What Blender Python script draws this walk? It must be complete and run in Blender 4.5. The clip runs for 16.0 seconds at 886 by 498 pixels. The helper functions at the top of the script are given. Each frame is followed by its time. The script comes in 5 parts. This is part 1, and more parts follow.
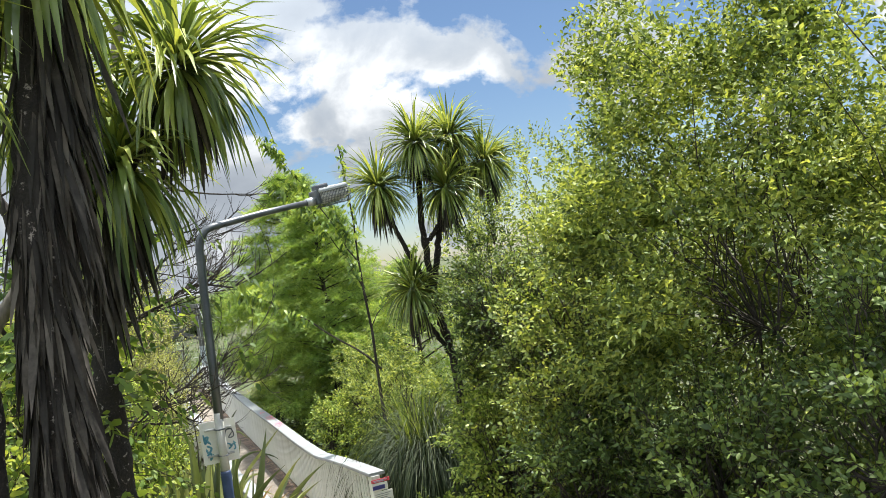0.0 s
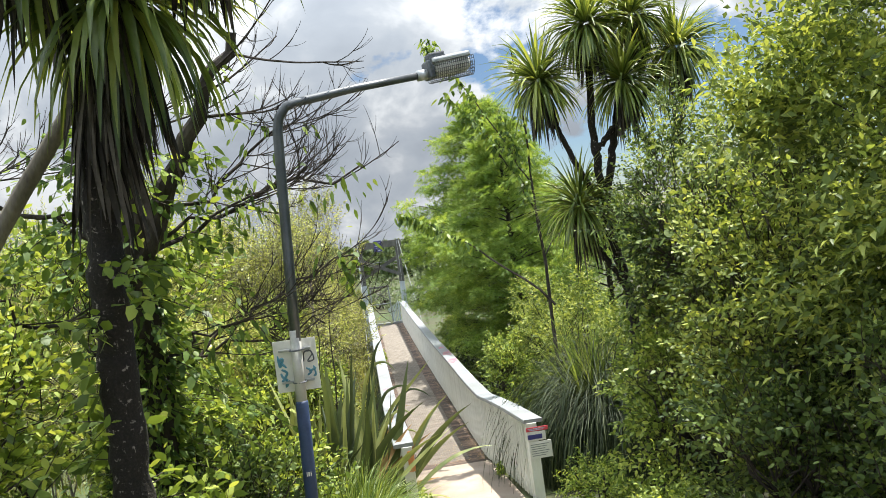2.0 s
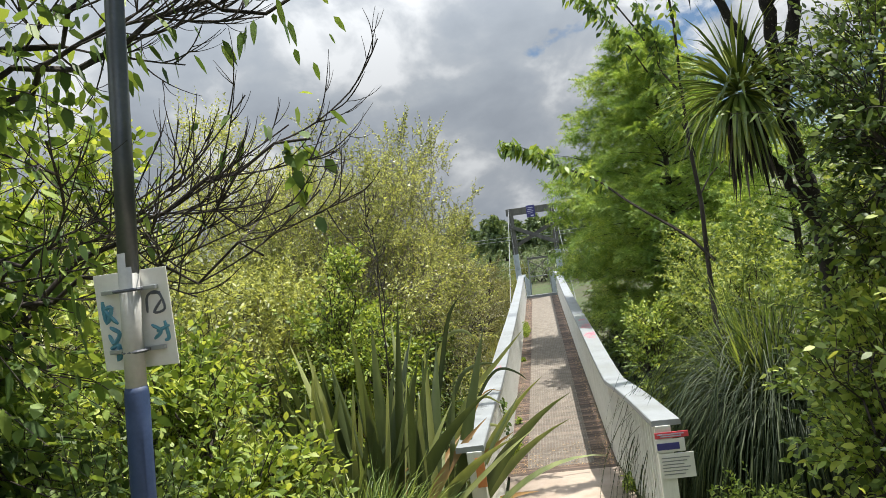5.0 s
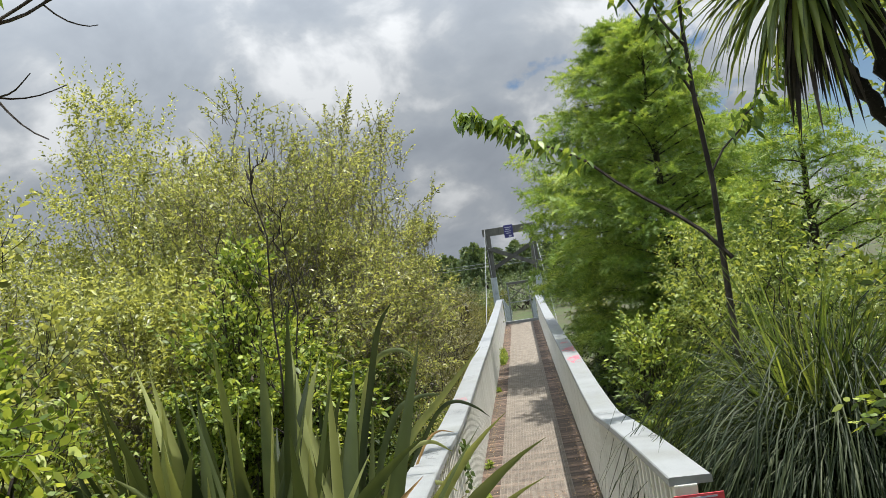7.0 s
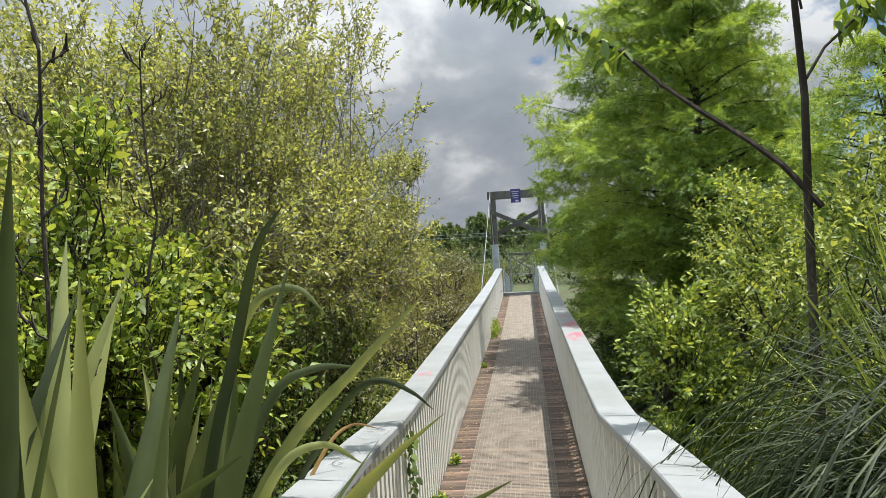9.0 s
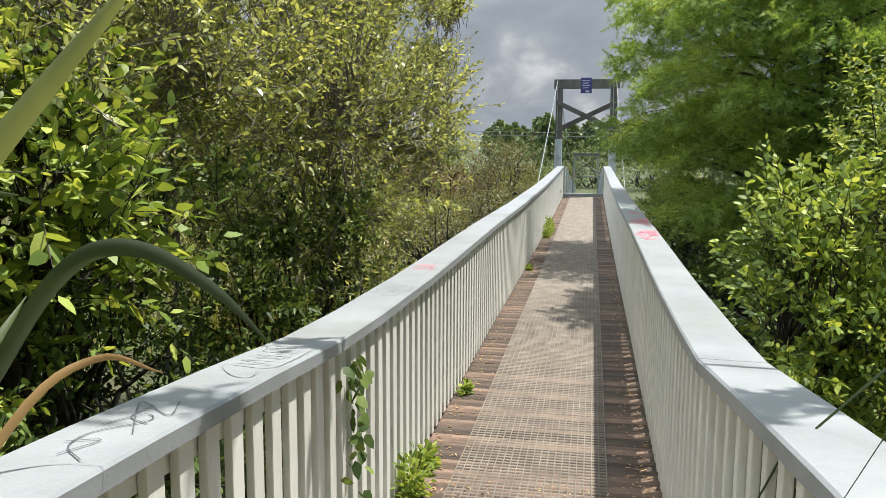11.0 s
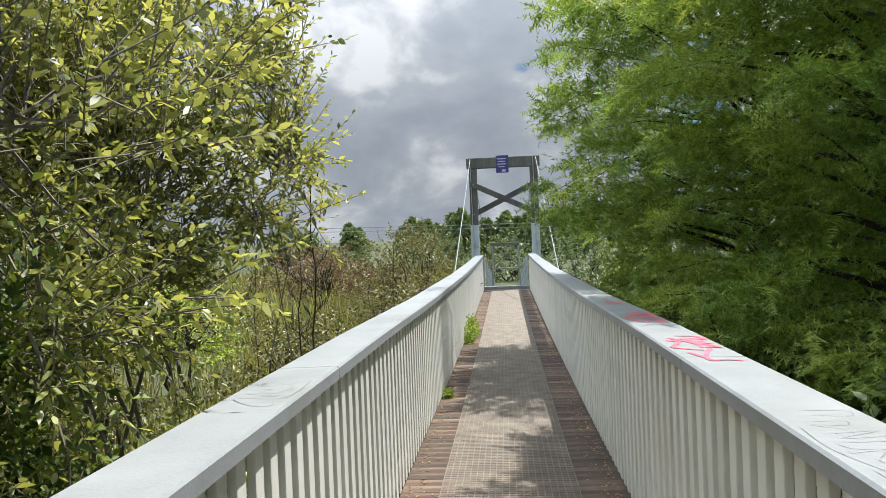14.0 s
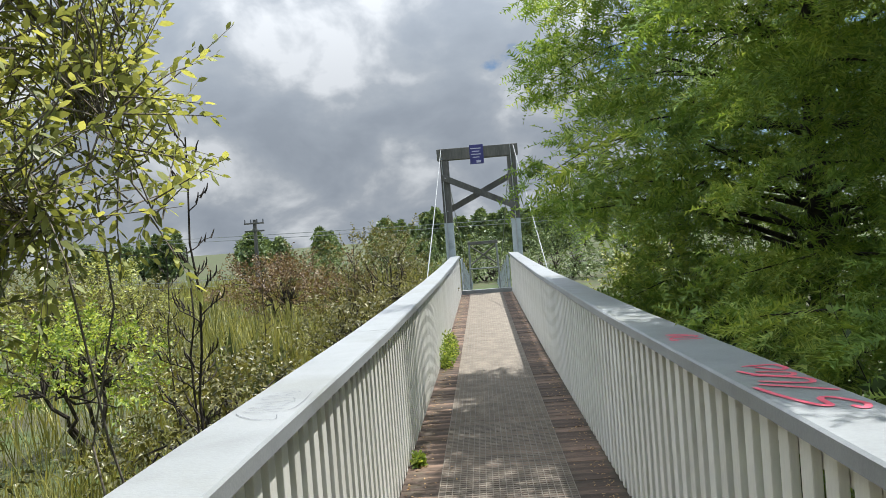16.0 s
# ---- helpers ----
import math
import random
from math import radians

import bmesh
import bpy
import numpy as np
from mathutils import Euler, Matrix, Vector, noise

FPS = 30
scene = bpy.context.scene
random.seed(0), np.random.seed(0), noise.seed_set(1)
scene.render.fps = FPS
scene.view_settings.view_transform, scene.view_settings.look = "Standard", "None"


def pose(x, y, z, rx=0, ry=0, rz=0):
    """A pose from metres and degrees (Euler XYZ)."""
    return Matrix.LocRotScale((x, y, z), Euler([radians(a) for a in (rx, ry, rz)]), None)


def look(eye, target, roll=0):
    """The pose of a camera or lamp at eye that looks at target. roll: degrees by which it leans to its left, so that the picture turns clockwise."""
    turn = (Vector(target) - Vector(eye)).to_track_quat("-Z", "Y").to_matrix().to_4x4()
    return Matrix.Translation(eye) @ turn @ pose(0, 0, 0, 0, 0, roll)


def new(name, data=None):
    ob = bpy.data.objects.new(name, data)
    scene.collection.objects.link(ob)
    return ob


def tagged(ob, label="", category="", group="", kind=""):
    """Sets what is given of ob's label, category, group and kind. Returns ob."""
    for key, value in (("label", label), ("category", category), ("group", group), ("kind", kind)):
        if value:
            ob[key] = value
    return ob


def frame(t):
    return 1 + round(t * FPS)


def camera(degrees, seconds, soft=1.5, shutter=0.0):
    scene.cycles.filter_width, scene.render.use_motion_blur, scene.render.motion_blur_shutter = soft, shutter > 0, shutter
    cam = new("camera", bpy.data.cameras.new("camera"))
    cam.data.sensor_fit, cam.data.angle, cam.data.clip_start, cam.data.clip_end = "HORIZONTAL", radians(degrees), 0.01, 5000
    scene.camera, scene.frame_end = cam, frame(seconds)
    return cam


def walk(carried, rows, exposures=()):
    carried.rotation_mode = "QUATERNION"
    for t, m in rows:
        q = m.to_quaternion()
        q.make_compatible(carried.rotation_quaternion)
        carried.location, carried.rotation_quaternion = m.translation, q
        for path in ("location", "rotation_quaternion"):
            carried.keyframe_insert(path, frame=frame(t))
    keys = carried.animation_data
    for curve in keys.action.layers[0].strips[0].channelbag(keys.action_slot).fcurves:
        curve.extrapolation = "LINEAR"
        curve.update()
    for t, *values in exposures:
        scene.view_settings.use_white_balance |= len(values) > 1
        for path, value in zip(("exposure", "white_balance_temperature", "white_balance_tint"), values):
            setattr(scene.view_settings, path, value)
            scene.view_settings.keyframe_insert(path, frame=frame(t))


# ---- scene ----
cam = camera(58.7, 16.0, soft=0.6)
METRES, EYE, TILT, LEAN, TURN = 20.0, 1.6, 0.0, 0.0, -22.2
ROWS = [
    (0.0, 0.0, 0.0, 0.0, 0.08, 0.52, 8.72),
    (0.5, 0.0073, 0.0234, -0.0063, 3.21, -0.02, 8.97),
    (1.0, 0.0136, 0.0492, -0.0149, 8.57, 0.05, 9.6),
    (1.5, 0.0198, 0.0754, -0.0206, 12.03, -0.38, 9.03),
    (2.0, 0.0254, 0.101, -0.0287, 15.93, -1.06, 7.7),
    (2.5, 0.0259, 0.1291, -0.0351, 20.16, -1.4, 6.8),
    (3.0, 0.0275, 0.1558, -0.0418, 23.62, -1.64, 6.37),
    (3.5, 0.0252, 0.1828, -0.0493, 25.92, -1.87, 6.34),
    (4.0, 0.025, 0.2104, -0.0539, 27.58, -1.93, 6.77),
    (6.5, -0.0142, 0.3535, -0.08, 28.97, 0.96, 8.5),
    (7.0, -0.0246, 0.3811, -0.0859, 27.52, 1.07, 8.61),
    (7.5, -0.0339, 0.4119, -0.0922, 26.72, 0.33, 6.8),
    (8.0, -0.0463, 0.4412, -0.0978, 26.98, -0.52, 4.38),
    (10.5, -0.1018, 0.5906, -0.1243, 29.27, -2.05, 2.81),
    (11.0, -0.1159, 0.6211, -0.1322, 32.86, -8.02, -0.25),
    (11.5, -0.1308, 0.6508, -0.1343, 31.48, -4.43, 3.95),
    (12.0, -0.145, 0.6845, -0.1363, 28.02, -2.28, 5.86),
    (12.5, -0.161, 0.7162, -0.1413, 24.89, -1.14, 3.16),
    (13.0, -0.177, 0.7463, -0.1446, 25.65, -0.1, 1.16),
    (13.5, -0.1942, 0.778, -0.1495, 26.62, -0.33, 1.89),
    (14.0, -0.2076, 0.8095, -0.1516, 26.72, -0.81, 2.22),
    (14.5, -0.2232, 0.8366, -0.1521, 26.44, -0.55, 2.9),
    (15.0, -0.2353, 0.865, -0.1522, 25.14, -0.85, 4.08),
    (15.5, -0.2473, 0.8947, -0.1513, 24.74, -0.98, 4.49),
    (16.0, -0.2589, 0.9245, -0.152, 24.91, -0.91, 4.39),
]
walk(cam, [(t, pose(0, 0, EYE, TILT, LEAN, TURN) @ pose(METRES * x, METRES * y, METRES * z, 90 + pitch, roll, yaw)) for t, x, y, z, yaw, pitch, roll in ROWS], [(0.0, 1.15, 6500, 10), (3.0, 1.0, 6500, 10), (7.0, 0.6, 6500, 10), (10.5, 0.76, 6480, 10), (14.0, 0.76, 6350, 10), (16.0, 0.68, 6300, 10)])

# ---- world, sun ----
SUN = Vector((0.31, 0.20, 1.0)).normalized()
sun_data = bpy.data.lights.new("sun", "SUN")
sun_data.energy, sun_data.angle, sun_data.color = 5.0, radians(0.5), (1.0, 0.95, 0.87)
sun_lamp = new("sun", sun_data)
sun_lamp.matrix_world = look(SUN * 100, (0, 0, 0))

world = bpy.data.worlds.new("sky")
world.use_nodes = True
scene.world = world


def node(tree, kind, **values):
    n = tree.nodes.new(kind)
    for key, value in values.items():
        if key in n.inputs:
            n.inputs[key].default_value = value
    return n


def ramp(tree, stops):
    n = tree.nodes.new("ShaderNodeValToRGB")
    e = n.color_ramp.elements
    while len(e) < len(stops):
        e.new(0.5)
    for i, (p, c) in enumerate(stops):
        e[i].position = p
        e[i].color = (*c, 1) if len(c) == 3 else c
    return n


def build_sky():
    t = world.node_tree
    t.nodes.clear()
    L = t.links.new
    out = t.nodes.new("ShaderNodeOutputWorld")
    bg = t.nodes.new("ShaderNodeBackground")
    sky = t.nodes.new("ShaderNodeTexSky")
    sky.sky_type, sky.sun_disc = "NISHITA", False
    sky.ozone_density, sky.dust_density = 5.0, 0.2
    sky.sun_elevation, sky.sun_rotation = math.asin(SUN.z), math.atan2(SUN.x, SUN.y)
    gain = t.nodes.new("ShaderNodeVectorMath")
    gain.operation = "SCALE"
    gain.inputs["Scale"].default_value = 0.05
    L(sky.outputs[0], gain.inputs[0])
    # clouds: noise on the dome flattened to a layer overhead
    co = t.nodes.new("ShaderNodeTexCoord")
    sep = t.nodes.new("ShaderNodeSeparateXYZ")
    L(co.outputs["Generated"], sep.inputs[0])
    up = t.nodes.new("ShaderNodeMath")
    up.operation = "ADD"
    up.inputs[1].default_value = 0.8
    L(sep.outputs["Z"], up.inputs[0])
    cl = t.nodes.new("ShaderNodeMath")
    cl.operation = "MAXIMUM"
    cl.inputs[1].default_value = 0.4
    L(up.outputs[0], cl.inputs[0])
    div = t.nodes.new("ShaderNodeVectorMath")
    div.operation = "DIVIDE"
    comb = t.nodes.new("ShaderNodeCombineXYZ")
    for k in ("X", "Y", "Z"):
        L(cl.outputs[0], comb.inputs[k])
    L(co.outputs["Generated"], div.inputs[0])
    L(comb.outputs[0], div.inputs[1])
    big = node(t, "ShaderNodeTexNoise", Scale=4.3, Detail=10.0, Roughness=0.55, Distortion=0.1)
    L(div.outputs[0], big.inputs["Vector"])
    # more open blue towards the east
    east = t.nodes.new("ShaderNodeMapRange")
    east.inputs["From Min"].default_value, east.inputs["From Max"].default_value = -0.20, 0.35
    east.inputs["To Min"].default_value, east.inputs["To Max"].default_value = 0.29, -0.10
    L(sep.outputs["X"], east.inputs["Value"])
    add = t.nodes.new("ShaderNodeMath")
    L(big.outputs["Fac"], add.inputs[0])
    L(east.outputs[0], add.inputs[1])
    cover = ramp(t, [(0.445, (0, 0, 0)), (0.485, (1, 1, 1))])
    L(add.outputs[0], cover.inputs[0])
    fine = node(t, "ShaderNodeTexNoise", Scale=7.5, Detail=8.0, Roughness=0.52, Distortion=0.25)
    shift = t.nodes.new("ShaderNodeVectorMath")
    shift.inputs[1].default_value = (3.1, 1.7, 0.4)
    L(div.outputs[0], shift.inputs[0])
    L(shift.outputs[0], fine.inputs["Vector"])
    tone = ramp(t, [(0.36, (0.168, 0.188, 0.214)), (0.46, (0.190, 0.211, 0.237)), (0.525, (0.215, 0.234, 0.256)), (0.57, (0.265, 0.281, 0.298)), (0.64, (0.36, 0.373, 0.385))])
    L(fine.outputs["Fac"], tone.inputs[0])
    mix = t.nodes.new("ShaderNodeMix")
    mix.data_type = "RGBA"
    L(cover.outputs[0], mix.inputs["Factor"])
    L(gain.outputs[0], mix.inputs["A"])
    # the broken cloud is several times as bright overhead, round the sun, as at the horizon
    rise = t.nodes.new("ShaderNodeMapRange")
    rise.interpolation_type = "SMOOTHSTEP"
    rise.inputs["From Min"].default_value, rise.inputs["From Max"].default_value = 0.05, 1.0
    rise.inputs["To Min"].default_value, rise.inputs["To Max"].default_value = 1.04, 5.0
    L(sep.outputs["Z"], rise.inputs["Value"])
    dome = t.nodes.new("ShaderNodeVectorMath")
    dome.operation = "SCALE"
    L(tone.outputs[0], dome.inputs[0])
    L(rise.outputs[0], dome.inputs["Scale"])
    L(dome.outputs[0], mix.inputs["B"])
    L(mix.outputs["Result"], bg.inputs["Color"])
    bg.inputs["Strength"].default_value = 1.0
    L(bg.outputs[0], out.inputs[0])


build_sky()

# ---- materials ----


def material(name, colours, scale=8.0, rough=0.7, metal=0.0, bump=0.2, grain=60.0, stretch=(1, 1, 1), dirt=None, dirt_at=(0.55, 0.7), island=0.0, piece=0.0, leaf=0.0, spec=0.5, coat=0.0):
    """A procedural surface: two scales of noise between the colours, fine relief, optional stains."""
    m = bpy.data.materials.new(name)
    m.use_nodes = True
    t = m.node_tree
    L = t.links.new
    b = t.nodes["Principled BSDF"]
    co = t.nodes.new("ShaderNodeTexCoord")
    mp = t.nodes.new("ShaderNodeMapping")
    mp.inputs["Scale"].default_value = stretch
    L(co.outputs["Object"], mp.inputs[0])
    n1 = node(t, "ShaderNodeTexNoise", Scale=scale, Detail=4.0, Roughness=0.6)
    L(mp.outputs[0], n1.inputs["Vector"])
    n2 = node(t, "ShaderNodeTexNoise", Scale=grain, Detail=3.0, Roughness=0.6)
    L(mp.outputs[0], n2.inputs["Vector"])
    mixn = t.nodes.new("ShaderNodeMath")
    mixn.operation = "MULTIPLY_ADD"
    mixn.inputs[1].default_value = 0.35
    L(n2.outputs["Fac"], mixn.inputs[0])
    L(n1.outputs["Fac"], mixn.inputs[2])
    value = mixn.outputs[0]
    for amount, source in ((island, "island"), (piece, "piece")):
        if amount:
            if source == "island":
                r = t.nodes.new("ShaderNodeNewGeometry").outputs["Random Per Island"]
            else:
                r = t.nodes.new("ShaderNodeObjectInfo").outputs["Random"]
            a = t.nodes.new("ShaderNodeMath")
            a.operation = "MULTIPLY_ADD"
            a.inputs[1].default_value = amount
            L(r, a.inputs[0])
            s = t.nodes.new("ShaderNodeMath")
            s.operation = "SUBTRACT"
            s.inputs[1].default_value = amount / 2
            L(value, a.inputs[2])
            L(a.outputs[0], s.inputs[0])
            value = s.outputs[0]
    k = len(colours)
    cr = ramp(t, [(0.35 + 0.65 * i / max(1, k - 1), c) for i, c in enumerate(colours)])
    L(value, cr.inputs[0])
    colour = cr.outputs[0]
    if dirt:
        n3 = node(t, "ShaderNodeTexNoise", Scale=scale * 0.37, Detail=7.0, Roughness=0.65)
        L(co.outputs["Object"], n3.inputs["Vector"])
        dr = ramp(t, [(dirt_at[0], (0, 0, 0)), (dirt_at[1], (1, 1, 1))])
        L(n3.outputs["Fac"], dr.inputs[0])
        mx = t.nodes.new("ShaderNodeMix")
        mx.data_type = "RGBA"
        L(dr.outputs[0], mx.inputs["Factor"])
        L(colour, mx.inputs["A"])
        mx.inputs["B"].default_value = (*dirt, 1)
        colour = mx.outputs["Result"]
    L(colour, b.inputs["Base Color"])
    b.inputs["Roughness"].default_value = rough
    b.inputs["Metallic"].default_value = metal
    b.inputs["Specular IOR Level"].default_value = spec
    b.inputs["Coat Weight"].default_value = coat
    if bump:
        bp = t.nodes.new("ShaderNodeBump")
        bp.inputs["Strength"].default_value = bump
        bp.inputs["Distance"].default_value = 0.01
        L(n2.outputs["Fac"], bp.inputs["Height"])
        L(bp.outputs[0], b.inputs["Normal"])
    if leaf:
        tr = t.nodes.new("ShaderNodeBsdfTranslucent")
        warm = t.nodes.new("ShaderNodeMix")
        warm.data_type, warm.blend_type = "RGBA", "MULTIPLY"
        warm.inputs["Factor"].default_value = 1.0
        L(colour, warm.inputs["A"])
        warm.inputs["B"].default_value = (1.18, 1.06, 0.55, 1)
        L(warm.outputs["Result"], tr.inputs["Color"])
        ms = t.nodes.new("ShaderNodeMixShader")
        ms.inputs[0].default_value = leaf
        L(b.outputs[0], ms.inputs[1])
        L(tr.outputs[0], ms.inputs[2])
        L(ms.outputs[0], t.nodes["Material Output"].inputs["Surface"])
    return m


# like paints: cap colour lowered for full sun, baluster colour raised for bounced light
PAINT = material("sun_toned_white_paint", [(0.190, 0.204, 0.212), (0.256, 0.276, 0.290), (0.308, 0.328, 0.342)], 3.0, 0.45, bump=0.12, grain=90, dirt=(0.20, 0.21, 0.195), dirt_at=(0.50, 0.75))
BALUSTER = material("bounce_lifted_cream_paint", [(0.52, 0.52, 0.475), (0.68, 0.685, 0.64), (0.77, 0.775, 0.74)], 4.0, 0.55, bump=0.15, grain=70, stretch=(1, 1, 0.2), dirt=(0.30, 0.31, 0.22), dirt_at=(0.60, 0.80), piece=0.25)
BOARD = material("deck_timber", [(0.024, 0.017, 0.013), (0.080, 0.055, 0.040), (0.25, 0.165, 0.122)], 5.0, 0.85, bump=0.5, grain=45, stretch=(0.3, 2, 1), dirt=(0.07, 0.07, 0.045), dirt_at=(0.52, 0.70), piece=0.35)
WIRE = material("rusty_wire", [(0.084, 0.071, 0.056), (0.158, 0.135, 0.106), (0.25, 0.216, 0.170)], 6.0, 0.65, metal=0.0, bump=0.1)
CONCRETE = material("path_concrete", [(0.234, 0.187, 0.148), (0.328, 0.265, 0.211), (0.390, 0.328, 0.273)], 2.0, 0.9, bump=0.35, grain=80, dirt=(0.13, 0.12, 0.07), dirt_at=(0.54, 0.72))
TIMBER = material("weathered_timber", [(0.045, 0.047, 0.043), (0.105, 0.106, 0.098), (0.20, 0.195, 0.178)], 2.0, 0.85, bump=0.5, grain=30, stretch=(1, 1, 0.25), dirt=(0.06, 0.07, 0.045))
GREYPAINT = material("grey_blue_paint", [(0.30, 0.36, 0.39), (0.42, 0.48, 0.51), (0.5, 0.56, 0.59)], 3.0, 0.55, bump=0.1, dirt=(0.2, 0.24, 0.25))
STEEL = material("galvanised_steel", [(0.30, 0.32, 0.33), (0.42, 0.44, 0.45), (0.52, 0.54, 0.55)], 5.0, 0.5, metal=0.6, bump=0.05)
POLE = material("grey_pole_paint", [(0.072, 0.083, 0.094), (0.110, 0.121, 0.132), (0.165, 0.176, 0.182)], 4.0, 0.4, metal=0.5, bump=0.05)
POLEPALE = material("pale_pole_paint", [(0.38, 0.38, 0.36), (0.50, 0.50, 0.47), (0.58, 0.58, 0.55)], 6.0, 0.5, bump=0.05)
BLUEPAINT = material("blue_paint", [(0.015, 0.03, 0.075), (0.03, 0.055, 0.125), (0.05, 0.08, 0.17)], 7.0, 0.6, bump=0.1, dirt=(0.16, 0.18, 0.2), dirt_at=(0.66, 0.70))
SIGNWHITE = material("sign_back", [(0.62, 0.62, 0.58), (0.72, 0.72, 0.68), (0.78, 0.78, 0.74)], 6.0, 0.5, bump=0.03, dirt=(0.5, 0.5, 0.44))
RED = material("red_marking", [(0.50, 0.05, 0.06), (0.65, 0.07, 0.09), (0.7, 0.1, 0.12)], 20, 0.6, bump=0)
PINKRED = material("red_spray_paint", [(0.62, 0.07, 0.13), (0.72, 0.12, 0.18), (0.75, 0.25, 0.29)], 25, 0.6, bump=0)
INK = material("black_marker", [(0.03, 0.035, 0.04), (0.07, 0.08, 0.09), (0.12, 0.12, 0.13)], 25, 0.6, bump=0)
GREYINK = material("faded_marker", [(0.17, 0.185, 0.19), (0.23, 0.245, 0.25), (0.29, 0.305, 0.31)], 25, 0.6, bump=0)
TEALINK = material("teal_spray_paint", [(0.05, 0.18, 0.26), (0.09, 0.27, 0.36), (0.2, 0.38, 0.45)], 25, 0.6, bump=0)
DARKINK = material("dark_grey_paint", [(0.06, 0.07, 0.08), (0.10, 0.11, 0.13), (0.15, 0.16, 0.18)], 25, 0.6, bump=0)
ORANGE = material("orange_reflector", [(0.50, 0.16, 0.05), (0.62, 0.23, 0.08), (0.66, 0.30, 0.14)], 20, 0.4, bump=0)
SIGNBLUE = material("blue_sign", [(0.03, 0.035, 0.14), (0.05, 0.05, 0.20), (0.07, 0.07, 0.25)], 6, 0.4, bump=0)
SIGNBAR = material("pale_sign_print", [(0.35, 0.36, 0.5), (0.45, 0.46, 0.6), (0.55, 0.56, 0.66)], 6, 0.5, bump=0)
GLASS = material("lamp_diffuser", [(0.45, 0.46, 0.45), (0.58, 0.59, 0.58), (0.66, 0.67, 0.66)], 9, 0.25, bump=0.0)
CABLE = material("white_cable", [(0.16, 0.18, 0.19), (0.22, 0.24, 0.25), (0.28, 0.30, 0.31)], 6, 0.5, bump=0)

BARK = material("dark_bark", [(0.014, 0.011, 0.009), (0.032, 0.026, 0.021), (0.11, 0.095, 0.08)], 6.0, 0.95, bump=1.0, grain=40, stretch=(1, 1, 0.35))
BARKGREY = material("grey_bark", [(0.08, 0.07, 0.055), (0.17, 0.15, 0.125), (0.28, 0.26, 0.22)], 5.0, 0.95, bump=0.8, grain=40, stretch=(1, 1, 0.35))
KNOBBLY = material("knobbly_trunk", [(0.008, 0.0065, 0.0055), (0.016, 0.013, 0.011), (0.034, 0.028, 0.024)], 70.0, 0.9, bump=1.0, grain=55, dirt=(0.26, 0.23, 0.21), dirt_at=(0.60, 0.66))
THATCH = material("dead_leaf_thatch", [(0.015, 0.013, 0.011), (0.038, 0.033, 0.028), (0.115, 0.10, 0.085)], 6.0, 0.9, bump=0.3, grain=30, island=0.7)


def leafy(name, dark, mid, light, through_it=0.35, rough=0.38, spec=0.5, island=0.8):
    return material(name, [dark, mid, light], 0.9, rough, bump=0.0, grain=6.0, island=island, leaf=through_it, spec=spec)


LEAF_HEDGE = leafy("hedge_leaves", (0.076, 0.118, 0.036), (0.194, 0.271, 0.068), (0.408, 0.472, 0.123), 0.42, 0.5, 0.35)
LEAF_BRIGHT = leafy("bright_leaves", (0.097, 0.153, 0.029), (0.208, 0.306, 0.061), (0.467, 0.548, 0.128), 0.43, 0.46, 0.3)
LEAF_WILLOW = leafy("willow_leaves", (0.142, 0.172, 0.063), (0.291, 0.334, 0.121), (0.510, 0.553, 0.208), 0.48)
LEAF_CYPRESS = leafy("cypress_needles", (0.089, 0.164, 0.042), (0.209, 0.329, 0.073), (0.507, 0.591, 0.151), 0.42, 0.55, 0.3, 0.35)
LEAF_VINE = leafy("vine_leaves", (0.071, 0.127, 0.036), (0.156, 0.253, 0.062), (0.336, 0.443, 0.100), 0.42, 0.46, 0.3)
LEAF_CORDY = leafy("cabbage_tree_leaves", (0.071, 0.112, 0.030), (0.172, 0.243, 0.061), (0.384, 0.445, 0.112), 0.35, 0.35, 0.5)
LEAF_FLAX = material("flax_leaves", [(0.046, 0.066, 0.030), (0.128, 0.165, 0.068), (0.38, 0.42, 0.17)], 0.9, 0.34, bump=0.0, grain=6.0, stretch=(1, 1, 0.3), piece=0.8, leaf=0.34)
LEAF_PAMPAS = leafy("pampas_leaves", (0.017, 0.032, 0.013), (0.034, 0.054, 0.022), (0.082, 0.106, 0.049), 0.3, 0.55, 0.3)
LEAF_GRASS = leafy("grass_blades", (0.083, 0.142, 0.033), (0.183, 0.266, 0.059), (0.366, 0.433, 0.118), 0.35)
LEAF_MARSH = leafy("marsh_grass_blades", (0.110, 0.125, 0.036), (0.215, 0.225, 0.064), (0.37, 0.36, 0.125), 0.3)
# deep green for ivy and glossy shrub; on low growth shade is painted in
LEAF_SHADE = leafy("shade_and_dark_green_leaves", (0.041, 0.073, 0.022), (0.089, 0.143, 0.038), (0.194, 0.268, 0.070), 0.36, 0.5, 0.3)
LEAF_SCRUB = leafy("scrub_leaves", (0.055, 0.060, 0.020), (0.115, 0.115, 0.038), (0.20, 0.195, 0.07), 0.3)
LEAF_RUST = leafy("rust_brown_leaves", (0.078, 0.049, 0.029), (0.140, 0.091, 0.047), (0.234, 0.172, 0.079), 0.25)
LEAF_FAR = leafy("far_leaves", (0.065, 0.105, 0.045), (0.125, 0.185, 0.075), (0.21, 0.28, 0.11), 0.25)
LEAF_BROWN = leafy("dry_leaves", (0.160, 0.088, 0.041), (0.320, 0.192, 0.082), (0.512, 0.352, 0.163), 0.3)
